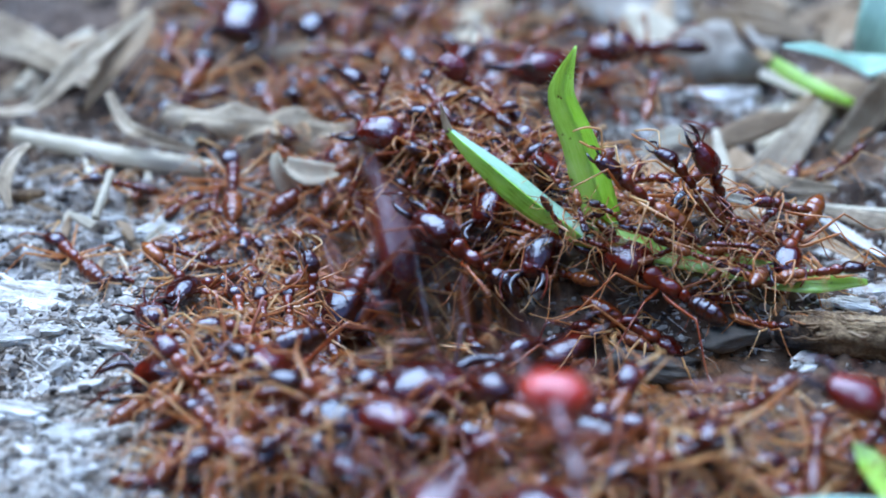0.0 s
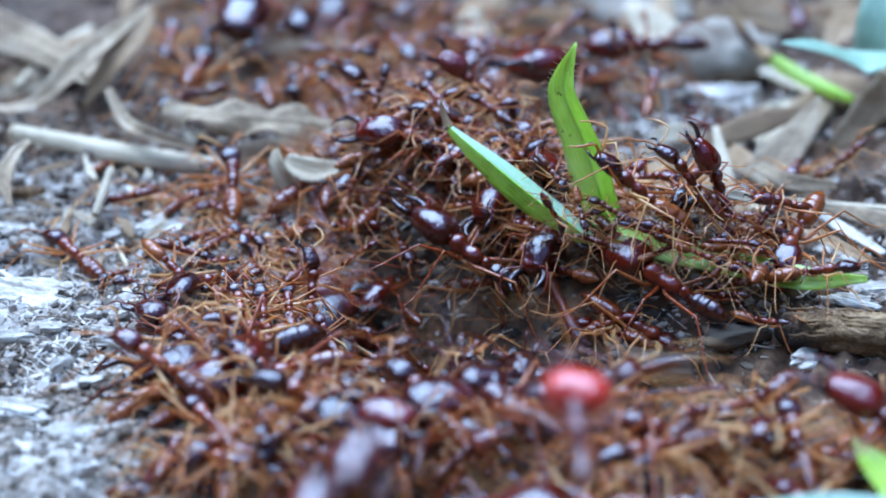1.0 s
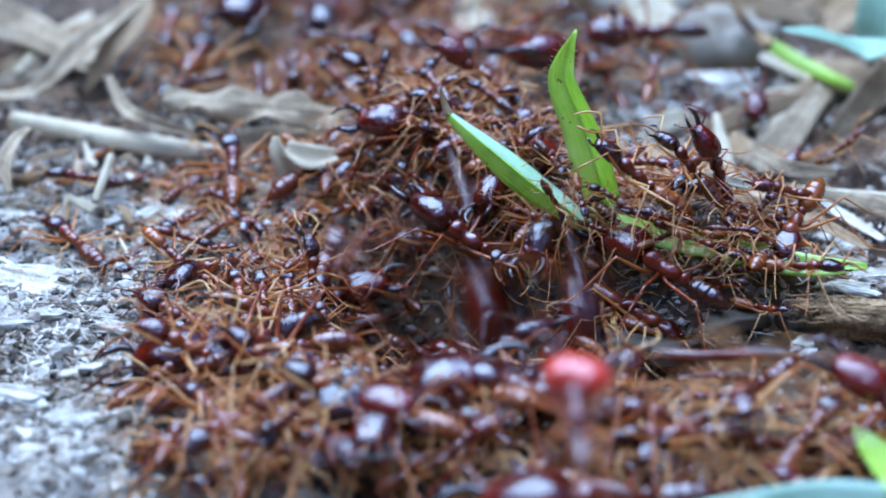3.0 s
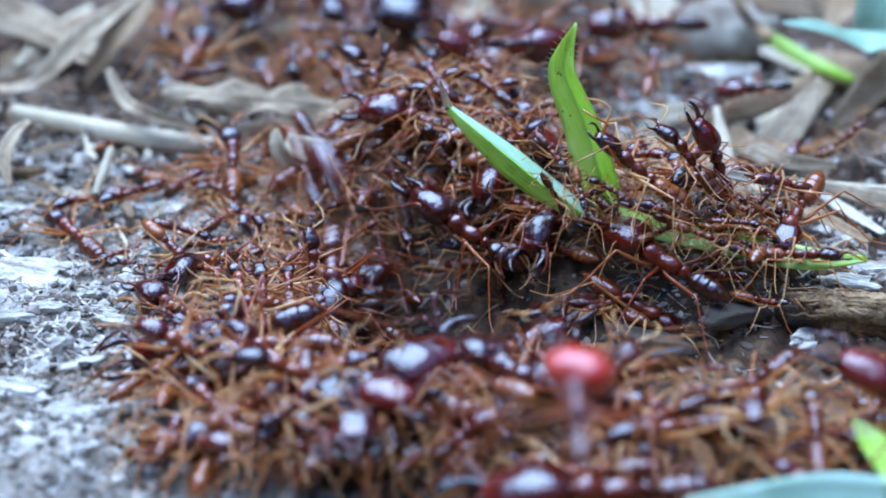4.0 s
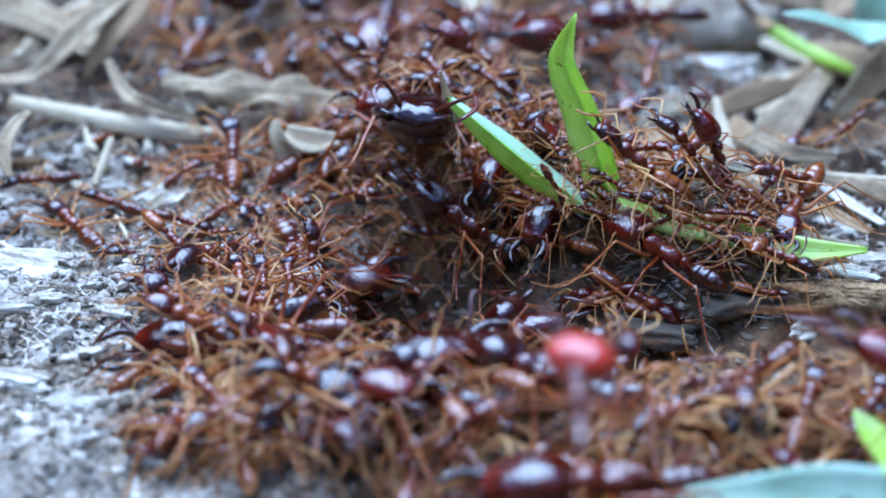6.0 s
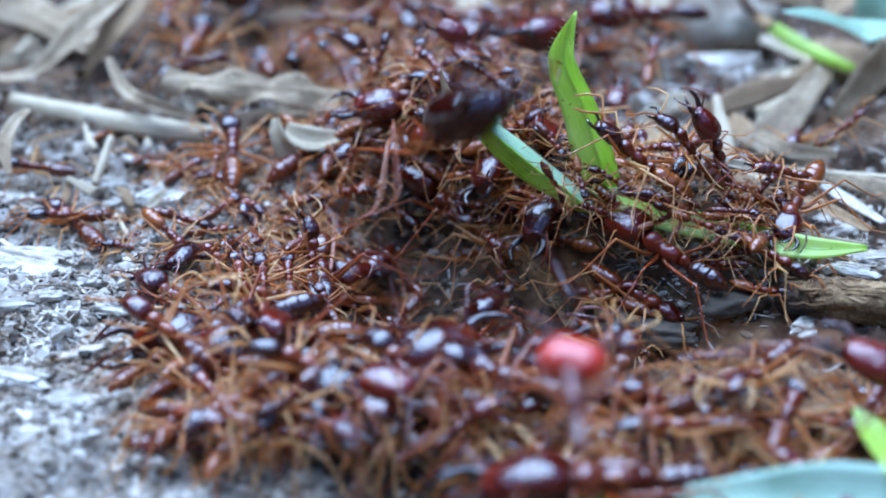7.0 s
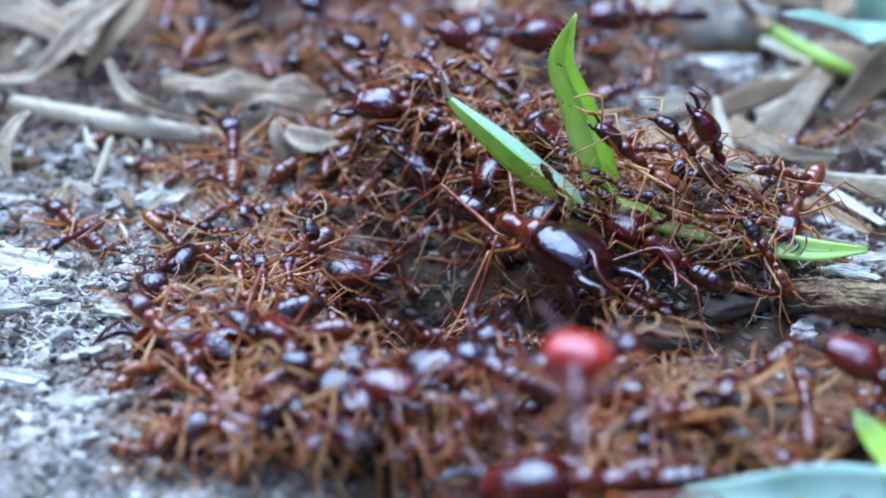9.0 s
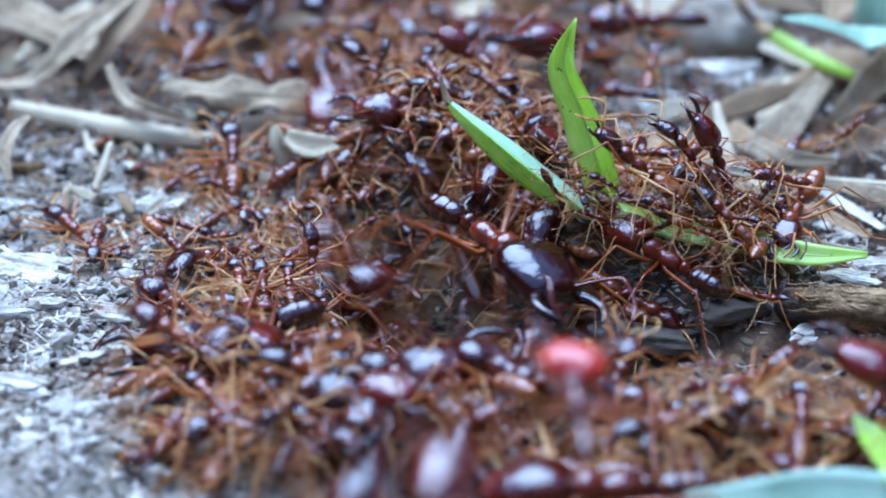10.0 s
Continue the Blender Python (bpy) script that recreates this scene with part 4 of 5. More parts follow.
stand("worker", -4.49, 2.50, 1.23, 180, -11, 0, 3.57)
stand("worker", -4.74, 4.08, 2.71, 51, 53, 0, 3.17)
stand("worker", 0.38, 3.27, 4.94, 151, 23, 10, 3.38)
stand("worker", -1.51, 1.87, 3.32, 148, 25, 0, 3.13)
stand("worker", 5.06, 4.29, 5.93, -168, -24, 0, 2.71)
stand("worker", 2.96, 2.34, 5.13, 146, 19, 0, 2.83)
stand("worker", -4.29, 0.30, 0.58, 14, 31, 0, 2.45)
stand("worker", 11.99, -3.95, 6.27, 151, 44, 0, 5.27)
stand("worker", 9.38, -4.90, 5.76, 171, 36, 0, 6.26, "worker ant with amber abdomen beside the green blade")
stand("worker", 11.04, -6.35, 4.47, -169, 25, 0, 3.54)
stand("worker", 15.41, -7.43, 2.59, -173, 25, 0, 3.41)
stand("worker", 14.10, -4.78, 4.95, -11, -13, 0, 2.23)
stand("worker", 14.49, -6.01, 3.45, -11, 0, 0, 3.52)
stand("worker", 8.51, -7.05, -0.83, 149, 2, 0, 4.76)
stand("worker", 9.30, -7.05, -0.52, -31, -17, 0, 6.19)
stand("worker", 15.70, -8.87, 0.86, -31, 2, 0, 3.46)
stand("worker", 6.33, -2.51, 3.52, -47, -14, 0, 4.43)
stand("worker", 2.42, -0.79, -1.38, 146, -20, 0, 5.94)
stand("worker", 2.98, -2.17, -1.63, -78, -48, 0, 3.15)
stand("worker", -6.16, 6.29, -0.08, -29, -21, 0, 4.28)
stand("worker", 8.39, -6.96, -0.34, -13, 26, 0, 3.78)
stand("worker", 6.31, -3.88, 0.97, 134, -8, 0, 4.80)
stand("worker", 4.94, -1.85, 1.88, -49, 10, 0, 4.31)
stand("worker", 8.88, -4.05, 3.00, -52, -20, 0, 4.65)
stand("worker", 14.35, -7.11, 2.07, 178, -13, 0, 2.85)
stand("worker", 10.12, -5.42, 4.21, 151, 10, 0, 3.17)
stand("worker", 12.51, -6.56, 3.52, -13, -18, 0, 3.30)
stand("worker", 8.36, -4.36, 4.99, 146, 17, 0, 2.94)
stand("worker", 10.99, -6.26, 3.56, 7, 22, 0, 2.89)
stand("worker", 14.21, -6.76, 3.37, 30, 39, 0, 2.31)
stand("worker", 7.97, -5.11, 3.44, 144, 2, 0, 3.03)
stand("worker", 7.14, -3.71, 4.44, 161, -21, 0, 2.69)
stand("worker", 14.58, -6.85, 3.38, -32, -6, 0, 2.19)
stand("worker", 11.76, -6.09, 4.96, 170, 36, 0, 2.14)
stand("worker", 4.77, -2.15, 2.70, 129, -2, 0, 3.73)
stand("soldier", 7.51, 20.55, 1.94, -122, 22, 0, 10.59, "very large soldier ant with broad dark head")
stand("worker", 12.34, 16.63, 3.30, 76, 21, 0, 4.85)
stand("worker", 22.69, 8.80, 2.19, 1, 38, 0, 3.65)
stand("worker", 20.11, 10.29, 1.13, -106, 2, 0, 4.82)
stand("worker", 5.23, 35.70, 1.65, 61, 17, 0, 3.47)
stand("soldier", -12.62, 33.71, 1.84, -87, 4, 0, 11.69)
stand("worker", -15.35, 18.59, 2.83, 144, -5, 0, 2.72)
stand("worker", -10.76, 20.10, 1.58, 101, -6, 0, 5.61)
stand("worker", -17.70, 30.33, 1.28, 90, 2, 0, 7.02)
stand("worker", -6.41, 19.59, 2.22, 128, 15, 0, 4.76)
stand("worker", -15.29, 24.19, 0.89, 87, -7, 0, 9.45)
stand("worker", 5.92, 25.51, 2.33, -46, 6, 0, 4.89)
stand("worker", 10.27, 23.95, 4.26, -135, 82, 0, 3.09)
stand("worker", -11.66, 7.05, 1.19, 94, 14, 0, 7.01, "worker ant standing on the soil with its back to the litter")
stand("worker", -19.54, 0.34, -0.17, 127, 6, 0, 6.15, "worker ant standing on pale soil")
stand("worker", -13.82, -0.96, 1.08, -9, -14, 0, 3.88)
stand("worker", -10.07, -7.90, 0.78, 101, 15, 0, 5.15)
stand("worker", -8.90, -8.28, 0.88, 97, 13, 0, 4.52)
stand("worker", -7.67, -7.73, 0.91, 97, 6, 0, 4.70)
stand("soldier", -13.47, -8.88, 0.37, 140, 4, 0, 5.20, "soldier ant with glossy black-brown head on the soil")
stand("worker", -13.24, -16.89, 0.84, 46, 8, 0, 5.54, "worker ant with orange-brown body on pale soil")
stand("worker", -9.50, -17.05, 1.17, 59, 10, 0, 3.89)
stand("soldier", -5.39, -16.78, 1.44, 159, -1, 0, 5.39, "soldier ant with long curved jaws")
stand("soldier", -10.86, -23.89, 1.50, -159, -14, 0, 4.24)
stand("worker", -13.90, -8.93, 0.10, -43, 6, 0, 3.92)
stand("worker", -14.38, 6.66, 0.65, 57, 2, 0, 3.48)
stand("worker", -9.96, 4.70, 0.45, -8, 11, 0, 2.59)
stand("worker", -7.49, 5.87, 0.51, 23, -4, 0, 2.99)
stand("worker", -13.65, -3.13, 0.77, 74, 12, 0, 2.47)
stand("worker", -5.70, -10.02, 0.74, 113, 19, 0, 3.24)
stand("worker", -10.04, -8.86, 0.47, 5, -2, 0, 2.50)
stand("worker", -6.17, 8.76, 1.30, -54, 2, 0, 3.44)
stand("worker", -8.43, 9.28, 0.88, -164, -1, 0, 2.62)
stand("soldier", -4.90, -25.66, 2.84, -29, -3, 0, 3.37)
stand("worker", -8.53, -25.78, 2.25, 35, 6, 0, 2.50)
stand("soldier", 1.20, -25.45, 2.84, 20, 35, 0, 3.73)
stand("worker", 11.68, -22.90, 3.35, -148, 9, 0, 4.12)
stand("worker", 11.50, -20.23, 3.19, -5, 9, 0, 2.51)
stand("worker", 15.17, -22.33, 2.72, -157, 1, 0, 2.86)
stand("worker", 8.84, -26.48, 3.08, 136, 9, 0, 2.47)
stand("worker", -1.28, -26.00, 1.93, 58, 1, 0, 2.66)
stand("worker", -4.61, -20.85, 2.17, 134, -1, 0, 3.00)
stand("worker", 3.37, -27.77, 2.63, 125, 11, 0, 2.42)
stand("worker", 14.07, -26.41, 2.46, 25, 5, 0, 2.50)
stand("worker", 10.09, -27.72, 2.70, 40, -2, 0, 2.33)
BOLD_SOLDIER = stand("soldier", 0, 0, 0, 0, 0, 0, 11.60, "largest soldier ant with heavy dark head crossing the channel")
RED_HEADED = stand("soldier", 0, 0, 0, 0, 0, 0, 7.4, "soldier ant holding its red head high with its back turned")
JAW_SOLDIER = stand("soldier", 0, 0, 0, 0, 0, 0, 6.84, "dark soldier ant with raised curved jaws")
BANK_SOLDIER = stand("soldier", 0, 0, 0, 0, 0, 0, 7.53, "large soldier ant on the bank with jaws raised")
BLADE_WALKER = stand("worker", 0, 0, 0, 0, 0, 0, 4.73, "worker ant walking along the green blade")
LEFT_WALKER = stand("worker", 0, 0, 0, 0, 0, 0, 4.65, "worker ant walking over pale soil")
SECOND_WALKER = stand("worker", 0, 0, 0, 0, 0, 0, 4.61, "worker ant walking over pale soil")
DARK_WALKER = stand("soldier", 0, 0, 0, 0, 0, 0, 4.58, "dark soldier ant climbing past the raised soldier")


# ---- the swarm beneath and behind ----
def paint_head(ant, mat):
    for piece in ant.children:
        if piece.name.startswith("head"):
            piece.data = piece.data.copy()
            piece.data.materials[0] = mat


paint_head(RED_HEADED, M_LIT_REDHEAD)
paint_head(JAW_SOLDIER, M_RUBY)
for piece in [*RED_HEADED.children, *BOLD_SOLDIER.children]:
    if piece.name.startswith("head"):
        piece.scale = (1.0, 1.28, 1.05)
paint_head(BOLD_SOLDIER, M_DARKHEAD)
paint_head(REARED, M_RUBY)
for piece in REARED.children:
    if piece.name.startswith("head"):
        piece.rotation_euler.y += radians(8)
paint_head(RUBY_HEADED, M_RUBY)
M_AMBER = chitin("amber_shell", (0.11, 0.01, 0.002), (0.17, 0.018, 0.003), (0.26, 0.035, 0.006), 0.17, 0.4)
for piece in AMBER_BACKED.children:
    if piece.name.startswith(("thorax", "petiole")):
        piece.data = piece.data.copy()
        piece.data.materials[0] = M_AMBER


def swarm(name, count, seed, area, lift, label):
    rng = random.Random(seed)
    sources = []
    for ant in WORKERS + SOLDIERS[:2]:
        vs, fs, ms = [], [], []
        for o in ant.children_recursive:
            m = o.matrix_basis if o.parent == ant else o.parent.matrix_basis @ o.matrix_basis
            k = len(vs)
            vs.extend([m @ v.co for v in o.data.vertices])
            fs.extend([tuple(k + i for i in p.vertices) for p in o.data.polygons])
            ms.extend([MATS.index(o.data.materials[0])] * len(o.data.polygons))
        sources.append((np.array([tuple(v) for v in vs]), fs, ms))
    verts, faces, mats = [], [], []
    total = 0
    for _ in range(count):
        x, y = area(rng)
        v, f, ms = rng.choice(sources)
        ln = rng.choice((3.2, 3.8, 4.4, 5.2, 6.5))
        m = np.array(pose(x, y, float(relief(x, y)) + rng.uniform(0.0, lift), rng.uniform(-30, 30), rng.uniform(-22, 22), rng.uniform(0, 360)) @ Matrix.Scale(ln, 4))
        w = (v @ m[:3, :3].T + m[:3, 3]) * MM
        verts.append(w)
        faces.extend([tuple(total + i for i in g) for g in f])
        mats.extend(ms)
        total += len(v)
    me = bpy.data.meshes.new(name)
    me.from_pydata(np.concatenate(verts).tolist(), [], faces)
    for mt in MATS:
        me.materials.append(mt)
    me.polygons.foreach_set("material_index", mats)
    me.polygons.foreach_set("use_smooth", [True] * len(faces))
    me.update()
    return tagged(new(name, me), label, "ants", kind="stuff")


MATS = [M_HEAD, M_BODY, M_GASTER, M_LEG, M_JAW, M_SOLDIER_BODY, M_SOLDIER_GASTER, M_SOLDIER_LEG]


def on_bank(rng):
    while True:
        u, v = rng.uniform(-1, 1), rng.gauss(0, 0.5)
        x, y = 7.5 + 10.5 * u + 1.5 * v, 0.5 - 5.0 * u + 4.0 * v
        if (x + 1.4) * 12 + (y - 4) * 8.4 > 0:
            return x, y


def on_mound(rng):
    return rng.gauss(0.5, 3.4), rng.gauss(6.0, 3.2)


def in_channel(rng):
    v = rng.uniform(-9, 9)
    return -0.4 - 0.3 * v + rng.gauss(0, 2.4), -8.0 + 0.9 * v


def near_rim(rng):
    y = rng.uniform(-27, -15)
    x = rng.uniform(-9 + (y + 27) * 0.25, 20)
    y = min(y, -22.5) if -6 < x < 5 else y
    return x, (y if x < 4 else y - 4.0 + max(0, y + 20) * -0.4)


def near_left(rng):
    return rng.uniform(-12.0, -6.0), rng.uniform(-24, -12)


def left_rim(rng):
    return rng.gauss(-8.0, 2.5), rng.uniform(-14, 12)


def litter_rim(rng):
    return rng.triangular(-20, -6, -9), rng.uniform(-5, 12)


def far_side(rng):
    y = rng.uniform(14, 46)
    return rng.gauss(2.0 - (y - 14) * 0.2, 5.5), y


swarm("bank_swarm", 17, 1, on_bank, 1.0, "dense heap of red-brown ants on the bank")
swarm("channel_swarm", 12, 2, in_channel, 0.5, "red-brown ants packed along the worn channel")
swarm("mound_swarm", 15, 6, on_mound, 1.0, "dense heap of red-brown ants on the mound")
swarm("near_swarm", 20, 3, near_rim, 1.2, "dense heap of red-brown ants on the soil")
swarm("left_swarm", 12, 4, left_rim, 0.5, "red-brown ants crowded beside the channel")
swarm("far_swarm", 76, 5, far_side, 1.2, "red-brown ants crowded over the litter")


def crowd(count, seed, area, lift, sizes, soldiers):
    """Ants that stand about on the heap, each a thing of its own."""
    rng = random.Random(seed)
    made = []
    for _ in range(count):
        x, y = area(rng)
        kind = "soldier" if rng.random() < soldiers else "worker"
        ln = rng.uniform(*sizes) * (1.5 if kind == "soldier" else 1.0)
        z = float(relief(x, y)) + rng.uniform(0.1, lift)
        spot = (x, y, z, rng.uniform(0, 360), rng.uniform(-18, 28), rng.uniform(-25, 25))
        made.append((stand(kind, *spot, ln), spot))
    return made


CROWD = crowd(38, 21, on_bank, 2.4, (3.2, 5.0), 0.08)
MOUND_CROWD = crowd(28, 27, on_mound, 2.4, (3.9, 5.6), 0.05)
NEAR_CROWD = crowd(52, 22, near_rim, 2.8, (4.6, 7.0), 0.12)
CHANNEL_CROWD = crowd(34, 25, in_channel, 2.8, (3.8, 5.8), 0.25)
NEAR_LEFT_CROWD = crowd(24, 26, near_left, 2.0, (4.6, 6.4), 0.1)
LITTER_CROWD = crowd(24, 28, litter_rim, 0.5, (3.0, 4.4), 0.06)
LEFT_CROWD = crowd(28, 23, left_rim, 1.2, (3.0, 4.6), 0.08)
FAR_CROWD = crowd(26, 24, far_side, 3.0, (3.4, 5.6), 0.25)


# ---- what moves ----
def closed_route(points, speed, start):
    """Rows every tenth of a second along a closed curve through the points (mm), from the given share of its length."""
    n = len(points)
    loop = [points[(k) % n] for k in range(-1, n + 2)]
    dense = []
    for i in range(1, n + 1):
        a, b, c, d = (np.array(loop[i - 1]), np.array(loop[i]), np.array(loop[i + 1]), np.array(loop[i + 2] if i + 2 < len(loop) else points[(i + 1) % n]))
        for k in range(20):
            t = k / 20
            dense.append(0.5 * (2 * b + (c - a) * t + (2 * a - 5 * b + 4 * c - d) * t * t + (3 * b - a - 3 * c + d) * t ** 3))
    dense = np.array(dense)
    step = np.linalg.norm(np.roll(dense, -1, 0) - dense, axis=1)
    run = np.concatenate([[0], np.cumsum(step)])
    total = run[-1]
    dense = np.vstack([dense, dense[:1]])
    out = []
    for k in range(101):
        s = (start * total + speed * k * 0.1) % total
        s2 = (s + 1.5) % total
        x, y = np.interp(s, run, dense[:, 0]), np.interp(s, run, dense[:, 1])
        x2, y2 = np.interp(s2, run, dense[:, 0]), np.interp(s2, run, dense[:, 1])
        out.append((k * 0.1, x, y, math.degrees(math.atan2(y2 - y, x2 - x))))
    return out


def stride(ant, rng, beat=1):
    """Swings the six legs to and fro, three by three."""
    legs = [o for o in ant.children if o.name.startswith("leg")]
    for k, leg in enumerate(legs):
        spot = leg.location.copy()
        sign = 1 if k in (0, 3, 4) else -1
        rows = []
        for i in range(0, 101, beat):
            sw = sign * (1 if (i // beat) % 2 else -1) * rng.uniform(14, 26)
            rows.append((i * 0.1, Matrix.Translation(spot) @ pose(0, 0, 0, 0, 0, sw)))
        walk(leg, rows)


def make_runners():
    rng = random.Random(78)
    made = []
    for k in range(84):
        kind = "soldier" if k % 9 == 3 else "worker"
        ln = rng.uniform(7.5, 10) if kind == "soldier" else rng.uniform(3.4, 6.2)
        made.append(stand(kind, 0, 0, 0, 0, 0, 0, ln, "red-brown driver ant running along the channel"))
    return made


RUNNERS = make_runners()


def runners():
    rng = random.Random(77)
    for k in range(84):
        dx, dy = rng.gauss(0, 2.8), rng.gauss(0, 1.2)
        if k % 3 != 2:
            down = [(-7 + dx, 40), (-6.5 + dx, 18 + dy), (-3.8 + dx, 6), (0.3 + dx, -4 + dy), (1.5 + dx, -12), (-1 + dx, -20), (-4 + dx, -34)]
            home = [(-12, -46), (-24, -48), (-42, -30), (-46, 10), (-44, 50), (-30, 66), (-14, 58)]
        else:
            down = [(-7 + dx, 40), (-6 + dx, 18 + dy), (-3 + dx, 5), (1.5 + dx, -7 + dy), (6 + dx, -15 + dy), (15 + dx, -17 + dy), (24, -19 + dy), (36, -22)]
            home = [(50, -10), (56, 20), (50, 52), (30, 66), (6, 60)]
        loop = down + home
        if k % 5 == 4:
            loop = loop[::-1]
        speed = rng.uniform(55, 95)
        ant = RUNNERS[k]
        rows = []
        route = closed_route(loop, speed, rng.random())
        up = rng.uniform(0.3, 1.6)
        for t, x, y, yaw in route:
            z = float(relief(x, y)) + up + rng.uniform(-0.1, 0.1)
            zf = float(relief(x + math.cos(radians(yaw)), y + math.sin(radians(yaw)))) + up
            rows.append((t, pose(x * MM, y * MM, z * MM, 0, -math.degrees(math.atan2(zf - z, 1.0)), yaw)))
        walk(ant, rows)
        stride(ant, rng)


def shuffle(made, every, reach, turn, seed, pause=(0.3, 0.8)):
    """Some of a crowd tread about on the spot."""
    rng = random.Random(seed)
    for k, (ant, (x, y, z, yaw, rise, lean)) in enumerate(made):
        if k % every:
            continue
        rows, t = [], 0.0
        while t < 10.0:
            rows.append((t, x + rng.uniform(-reach, reach), y + rng.uniform(-reach, reach), z + rng.uniform(-0.1, 0.2), yaw + rng.uniform(-turn, turn), rise + rng.uniform(-6, 6), lean))
            t = round(t + rng.uniform(*pause), 1)
        rows.append((10.0, x, y, z, yaw, rise, lean))
        go(ant, rows)
        stride(ant, rng, 3)


def feel(ants, seed):
    """Antennae that wave while their ant stands."""
    rng = random.Random(seed)
    for ant in ants:
        heads = [o for o in ant.children if o.name.startswith("head")]
        for feeler in [o for h in heads for o in h.children if o.name.startswith("antenna")]:
            spot, t, rows = feeler.location.copy(), 0.0, []
            while t < 10.0:
                rows.append((t, Matrix.Translation(spot) @ pose(0, 0, 0, rng.uniform(-12, 12), rng.uniform(-22, 22), rng.uniform(-18, 18))))
                t = round(t + rng.uniform(0.25, 0.9), 1)
            rows.append((10.0, Matrix.Translation(spot)))
            walk(feeler, rows)


def go(ant, rows):
    """Keys an ant from rows of t, x, y, z (mm), yaw, rise, lean."""
    walk(ant, [(t, pose(x * MM, y * MM, z * MM, lean, -rise, yaw)) for t, x, y, z, yaw, rise, lean in rows])


def shake(ant, spells, seed):
    """Tosses the head from side to side, a tenth of a second each way, during the spells (start, end, degrees)."""
    rng = random.Random(seed)
    head = [o for o in ant.children if o.name.startswith("head")][0]
    rest = head.matrix_basis.copy()
    rows = []
    for k in range(101):
        t = k * 0.1
        swing = max([d for a, b, d in spells if a <= t <= b], default=0)
        side = (1 if k % 2 else -1) * swing
        rows.append((t, rest @ pose(0, 0, 0, 0, -0.6 * abs(side) * rng.random(), side * rng.uniform(0.6, 1.1))))
    walk(head, rows)


def movers():
    shake(BOLD_SOLDIER, [(0, 4.6, 3), (4.7, 5.9, 22), (7.0, 7.3, 8), (7.5, 8.7, 10), (8.8, 10.0, 5)], 3)
    go(BOLD_SOLDIER, [
        (0, -10.96, 66.29, 1.19, -79, -8, 0), (2.5, -10.98, 66.28, 0.13, -79, -8, 0), (3.4, -10.68, 48.22, 0.32, -78, -6, 0),
        (4.4, 1.5, 14.5, 3.4, -90, 8, 0), (4.7, -0.31, 4.13, 1.69, -99, 13, 0), (4.85, -0.64, 3.15, 2.14, -101, 12, 0),
        (5.0, -0.45, 3.19, 1.99, -101, 12, 0), (5.2, -0.50, 3.19, 2.10, -101, 12, 0), (5.4, -0.48, 2.89, 2.77, -101, 17, 0),
        (5.6, -1.02, 2.93, 2.65, -104, 15, 0), (5.7, -0.77, 2.79, 2.99, -102, 18, 0), (6.2, -1.40, 0.01, 4.28, -66, 32, 0),
        (6.8, 0.28, -3.01, 6.1, -24, 34, 0), (6.9, 0.25, -2.93, 6.05, -25, 34, 0), (7.0, 0.25, -2.5, 5.1, -42, 32, 0),
        (7.1, -0.90, -2.26, 2.93, -54, 22, 0), (7.2, -1.05, -1.99, 1.91, -58, 12, 0), (7.3, -0.51, -1.52, 0.96, -59, 1, 0),
        (7.5, 0.58, -2.78, 0.41, -52, -6, 0), (7.8, 0.40, -4.3, 0.9, -46, -4, 0), (8.2, 1.26, -5.05, 1.18, -47, 2, 0),
        (8.5, 2.1, -5.21, 1.8, -44, -2, 0), (9.0, 3.9, -5.39, 1.25, -41, -5, 0), (9.5, 2.6, -5.28, 1.2, -47, -10, 0),
        (10.0, 2.37, -5.26, 0.95, -48, -11, 0)])
    stride(BOLD_SOLDIER, random.Random(5), 2)
    go(RED_HEADED, [
        (0, 4.27, -35.94, 9.58, 100, 10, 0), (0.5, 4.63, -35.93, 9.61, 95, 11, 0), (1, 4.88, -35.95, 9.55, 92, 10, 0),
        (2.5, 4.86, -35.96, 9.59, 92, 10, 0), (4.5, 4.91, -35.94, 9.60, 90, 11, 0), (5.5, 4.95, -35.90, 9.73, 90, 12, 0),
        (7, 4.73, -35.98, 9.57, 93, 9, 0), (7.5, 4.50, -35.99, 9.51, 96, 8, 0), (8, 4.78, -35.94, 9.66, 92, 11, 0),
        (9, 4.87, -35.90, 9.78, 91, 12, 0), (10, 4.81, -35.94, 9.62, 95, 11, 0)])
    stride(RED_HEADED, random.Random(5), 2)
    go(JAW_SOLDIER, [
        (0, 18.46, -25.63, 4.02, 138, 29, 0), (1, 18.49, -25.64, 3.94, 138, 28, 0), (2.5, 18.56, -25.59, 4.11, 137, 31, 0),
        (4.5, 19.16, -25.60, 3.99, 139, 31, 0), (5.5, 19.60, -25.55, 4.52, 138, 34, 0), (7.5, 18.88, -25.63, 3.92, 137, 29, 0),
        (9, 18.37, -25.63, 4.33, 137, 29, 0), (10, 18.84, -25.63, 4.29, 137, 29, 0)])
    stride(JAW_SOLDIER, random.Random(5), 2)
    go(BANK_SOLDIER, [
        (0, 0.79, -2.72, 1.33, 149, 22, 0), (2.5, 0.72, -2.72, 1.44, 150, 22, 0), (4.5, 0.73, -2.76, 1.37, 150, 20, 0),
        (5.5, 0.86, -2.76, 1.29, 149, 19, 0), (7.0, -0.34, 1.22, 0.39, 159, 33, 0), (8.0, -0.70, 1.66, 0.60, 166, 44, 0),
        (9, -0.57, 1.66, 0.72, 165, 44, 0), (10, -0.50, 1.67, 0.89, 165, 46, 0)])
    stride(BANK_SOLDIER, random.Random(5), 2)
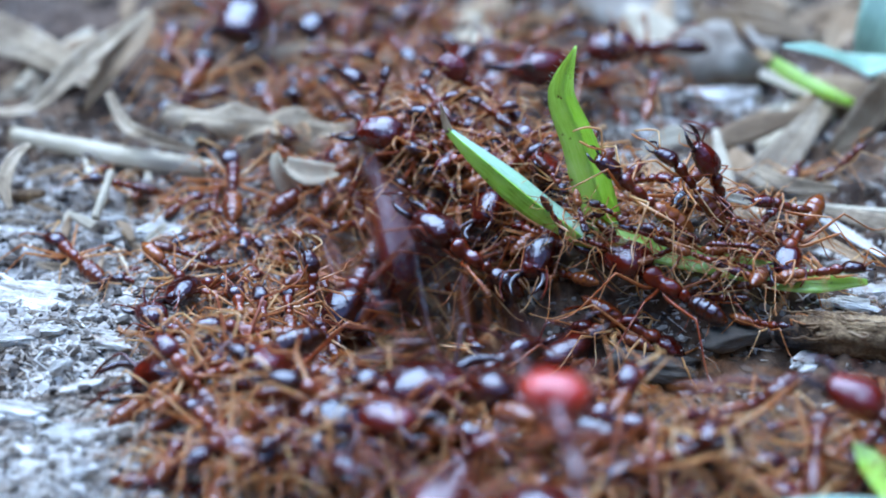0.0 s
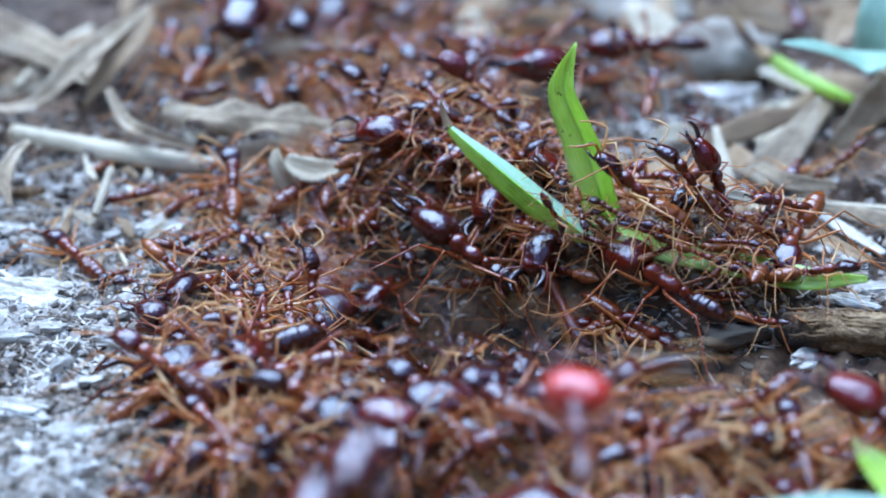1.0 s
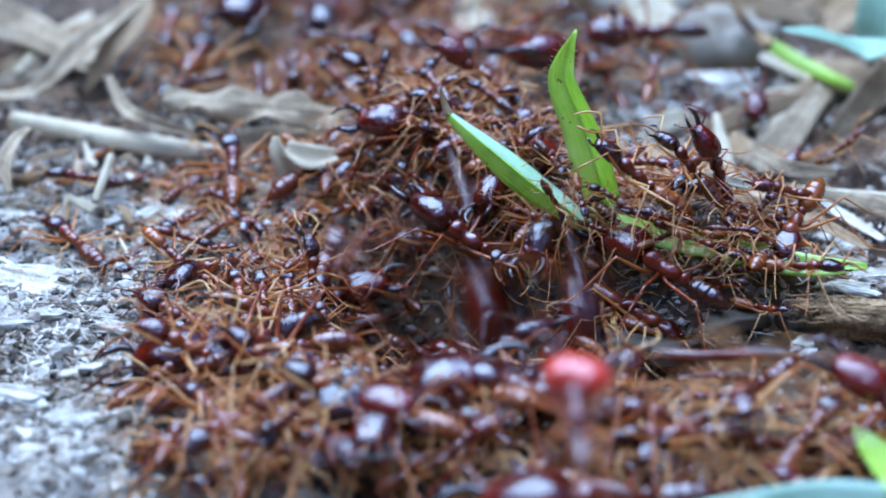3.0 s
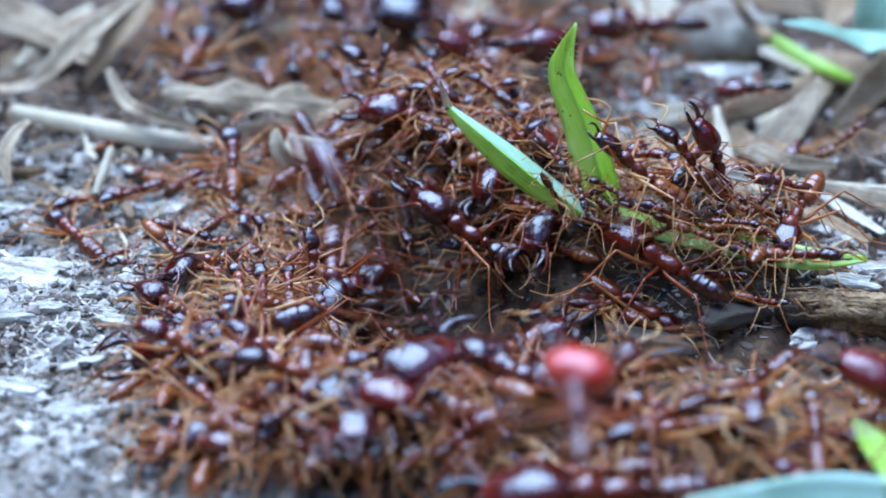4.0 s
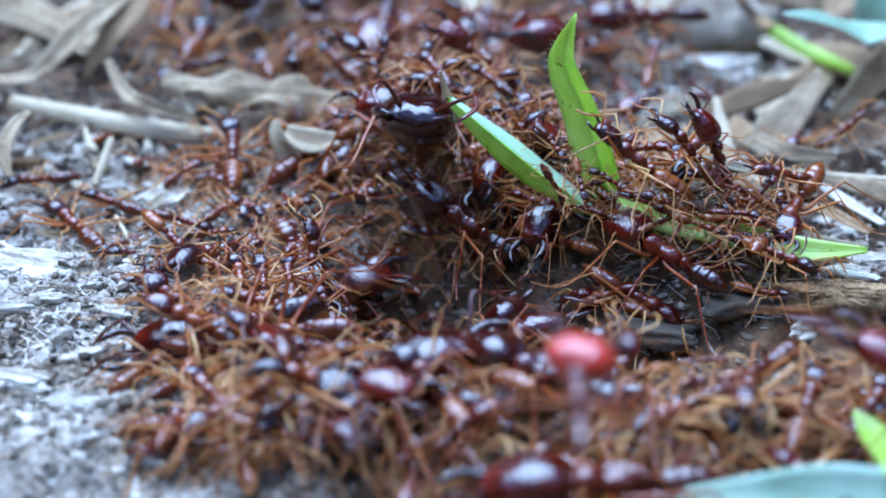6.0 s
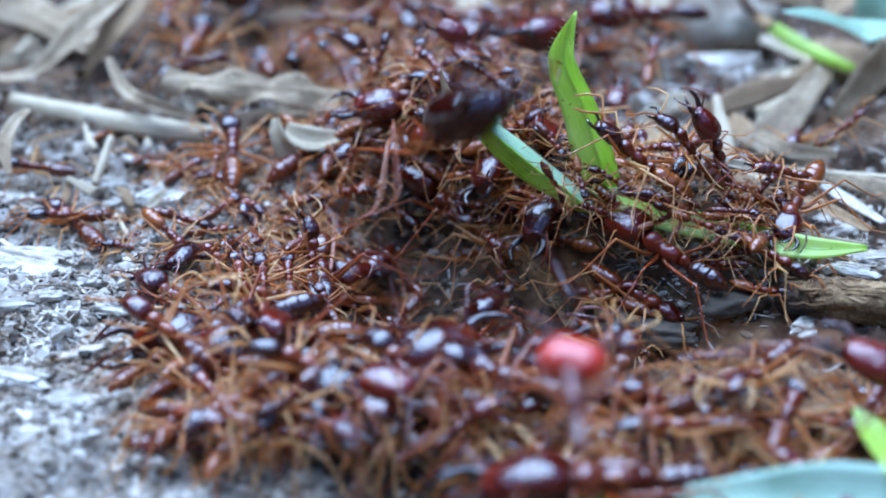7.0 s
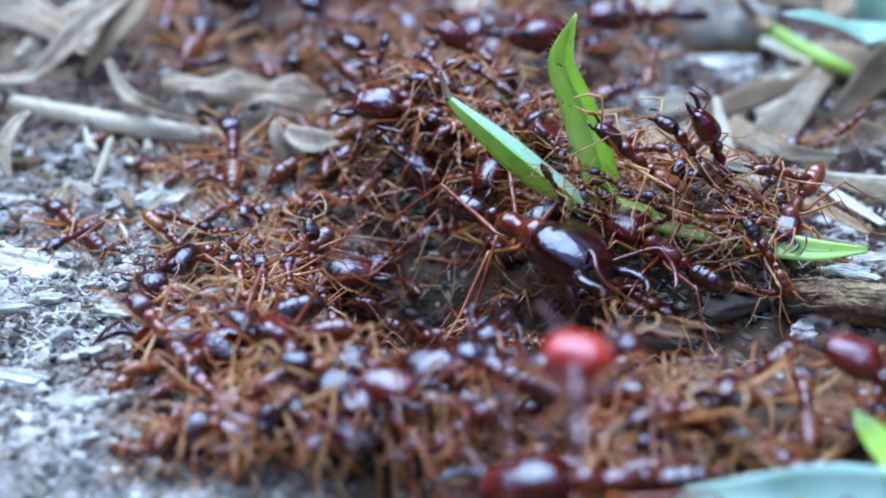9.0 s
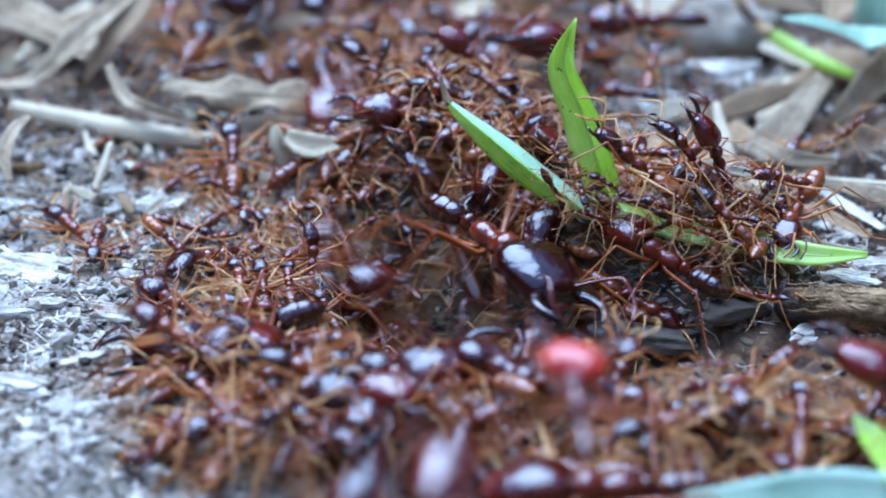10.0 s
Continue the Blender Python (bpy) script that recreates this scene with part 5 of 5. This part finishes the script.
    go(BLADE_WALKER, [
        (0, 18.63, -7.85, 2.96, -5, 9, 0), (1, 18.31, -7.93, 2.89, -7, 9, 0), (2.5, 17.54, -8.31, 2.58, -18, 7, 0),
        (4.5, 17.40, -7.81, 2.71, -19, 5, 0), (5.5, 16.59, -8.11, 2.52, -24, -7, 0), (7.5, 15.91, -7.93, 2.25, -39, -20, 0),
        (9, 15.58, -8.73, 2.72, -218, 49, 0), (10, 13.81, -6.61, 4.05, -212, 35, 0)])
    stride(BLADE_WALKER, random.Random(5), 2)
    go(LEFT_WALKER, [
        (0, -18.21, 7.93, 1.08, -167, 19, 0), (1, -17.76, 6.86, 0.52, -140, 5, 0), (2.5, -20.06, 7.46, 1.08, -200, 8, 0),
        (4.5, -19.12, 3.48, 0.42, -149, -3, 0), (5.5, -21.50, 4.25, 0.75, -149, 6, 0), (7.5, -22.99, 7.41, 0.77, -208, 1, 0),
        (8.5, -27.37, 10.52, 0.72, -210, 1, 0), (10, -33.50, 12.15, 0.89, -197, -2, 0)])
    stride(LEFT_WALKER, random.Random(5), 2)
    go(SECOND_WALKER, [
        (0, -12.92, 2.33, 0.47, -136, 5, 0), (2.5, -13.15, 1.47, 0.47, -119, 8, 0), (4.5, -17.60, 4.90, 0.81, -170, -3, 0),
        (5.5, -17.28, 3.38, 0.53, -222, -1, 0), (7.5, -20.27, -0.60, 0.60, -162, 1, 0), (9, -19.21, -1.73, 0.44, -123, 2, 0),
        (10, -18.09, -1.79, 0.38, -89, 0, 0)])
    stride(SECOND_WALKER, random.Random(5), 2)
    go(DARK_WALKER, [
        (0, 29.25, 56.33, 0.22, -92, -1, 0), (2.5, 19.26, 20.79, 1.65, -77, -20, 0), (4.5, 17.54, 14.88, 2.59, -193, -1, 0),
        (5.5, 13.24, 12.97, 2.29, -145, 1, 0), (7.5, 10.28, 15.07, 1.95, -91, 2, 0), (10, 10.83, 14.77, 2.31, -219, -9, 0)])
    stride(DARK_WALKER, random.Random(5), 2)


def motions():
    runners()
    movers()
    shuffle(NEAR_CROWD, 2, 1.2, 25, 1)
    shuffle(NEAR_LEFT_CROWD, 2, 0.9, 25, 6)
    shuffle(FAR_CROWD, 2, 1.2, 25, 2)
    shuffle(CHANNEL_CROWD, 1, 2.6, 35, 5, (0.1, 0.25))
    feel(STANDING[:60], 8)
    shuffle(MOUND_CROWD, 3, 0.4, 10, 9)
    shuffle(CROWD, 3, 0.3, 8, 3)
    shuffle(LITTER_CROWD, 3, 0.5, 15, 10)
    shuffle(LEFT_CROWD, 3, 0.4, 12, 4)


for ant in WORKERS + SOLDIERS:
    for o in [*ant.children_recursive, ant]:
        bpy.data.objects.remove(o)

motions()
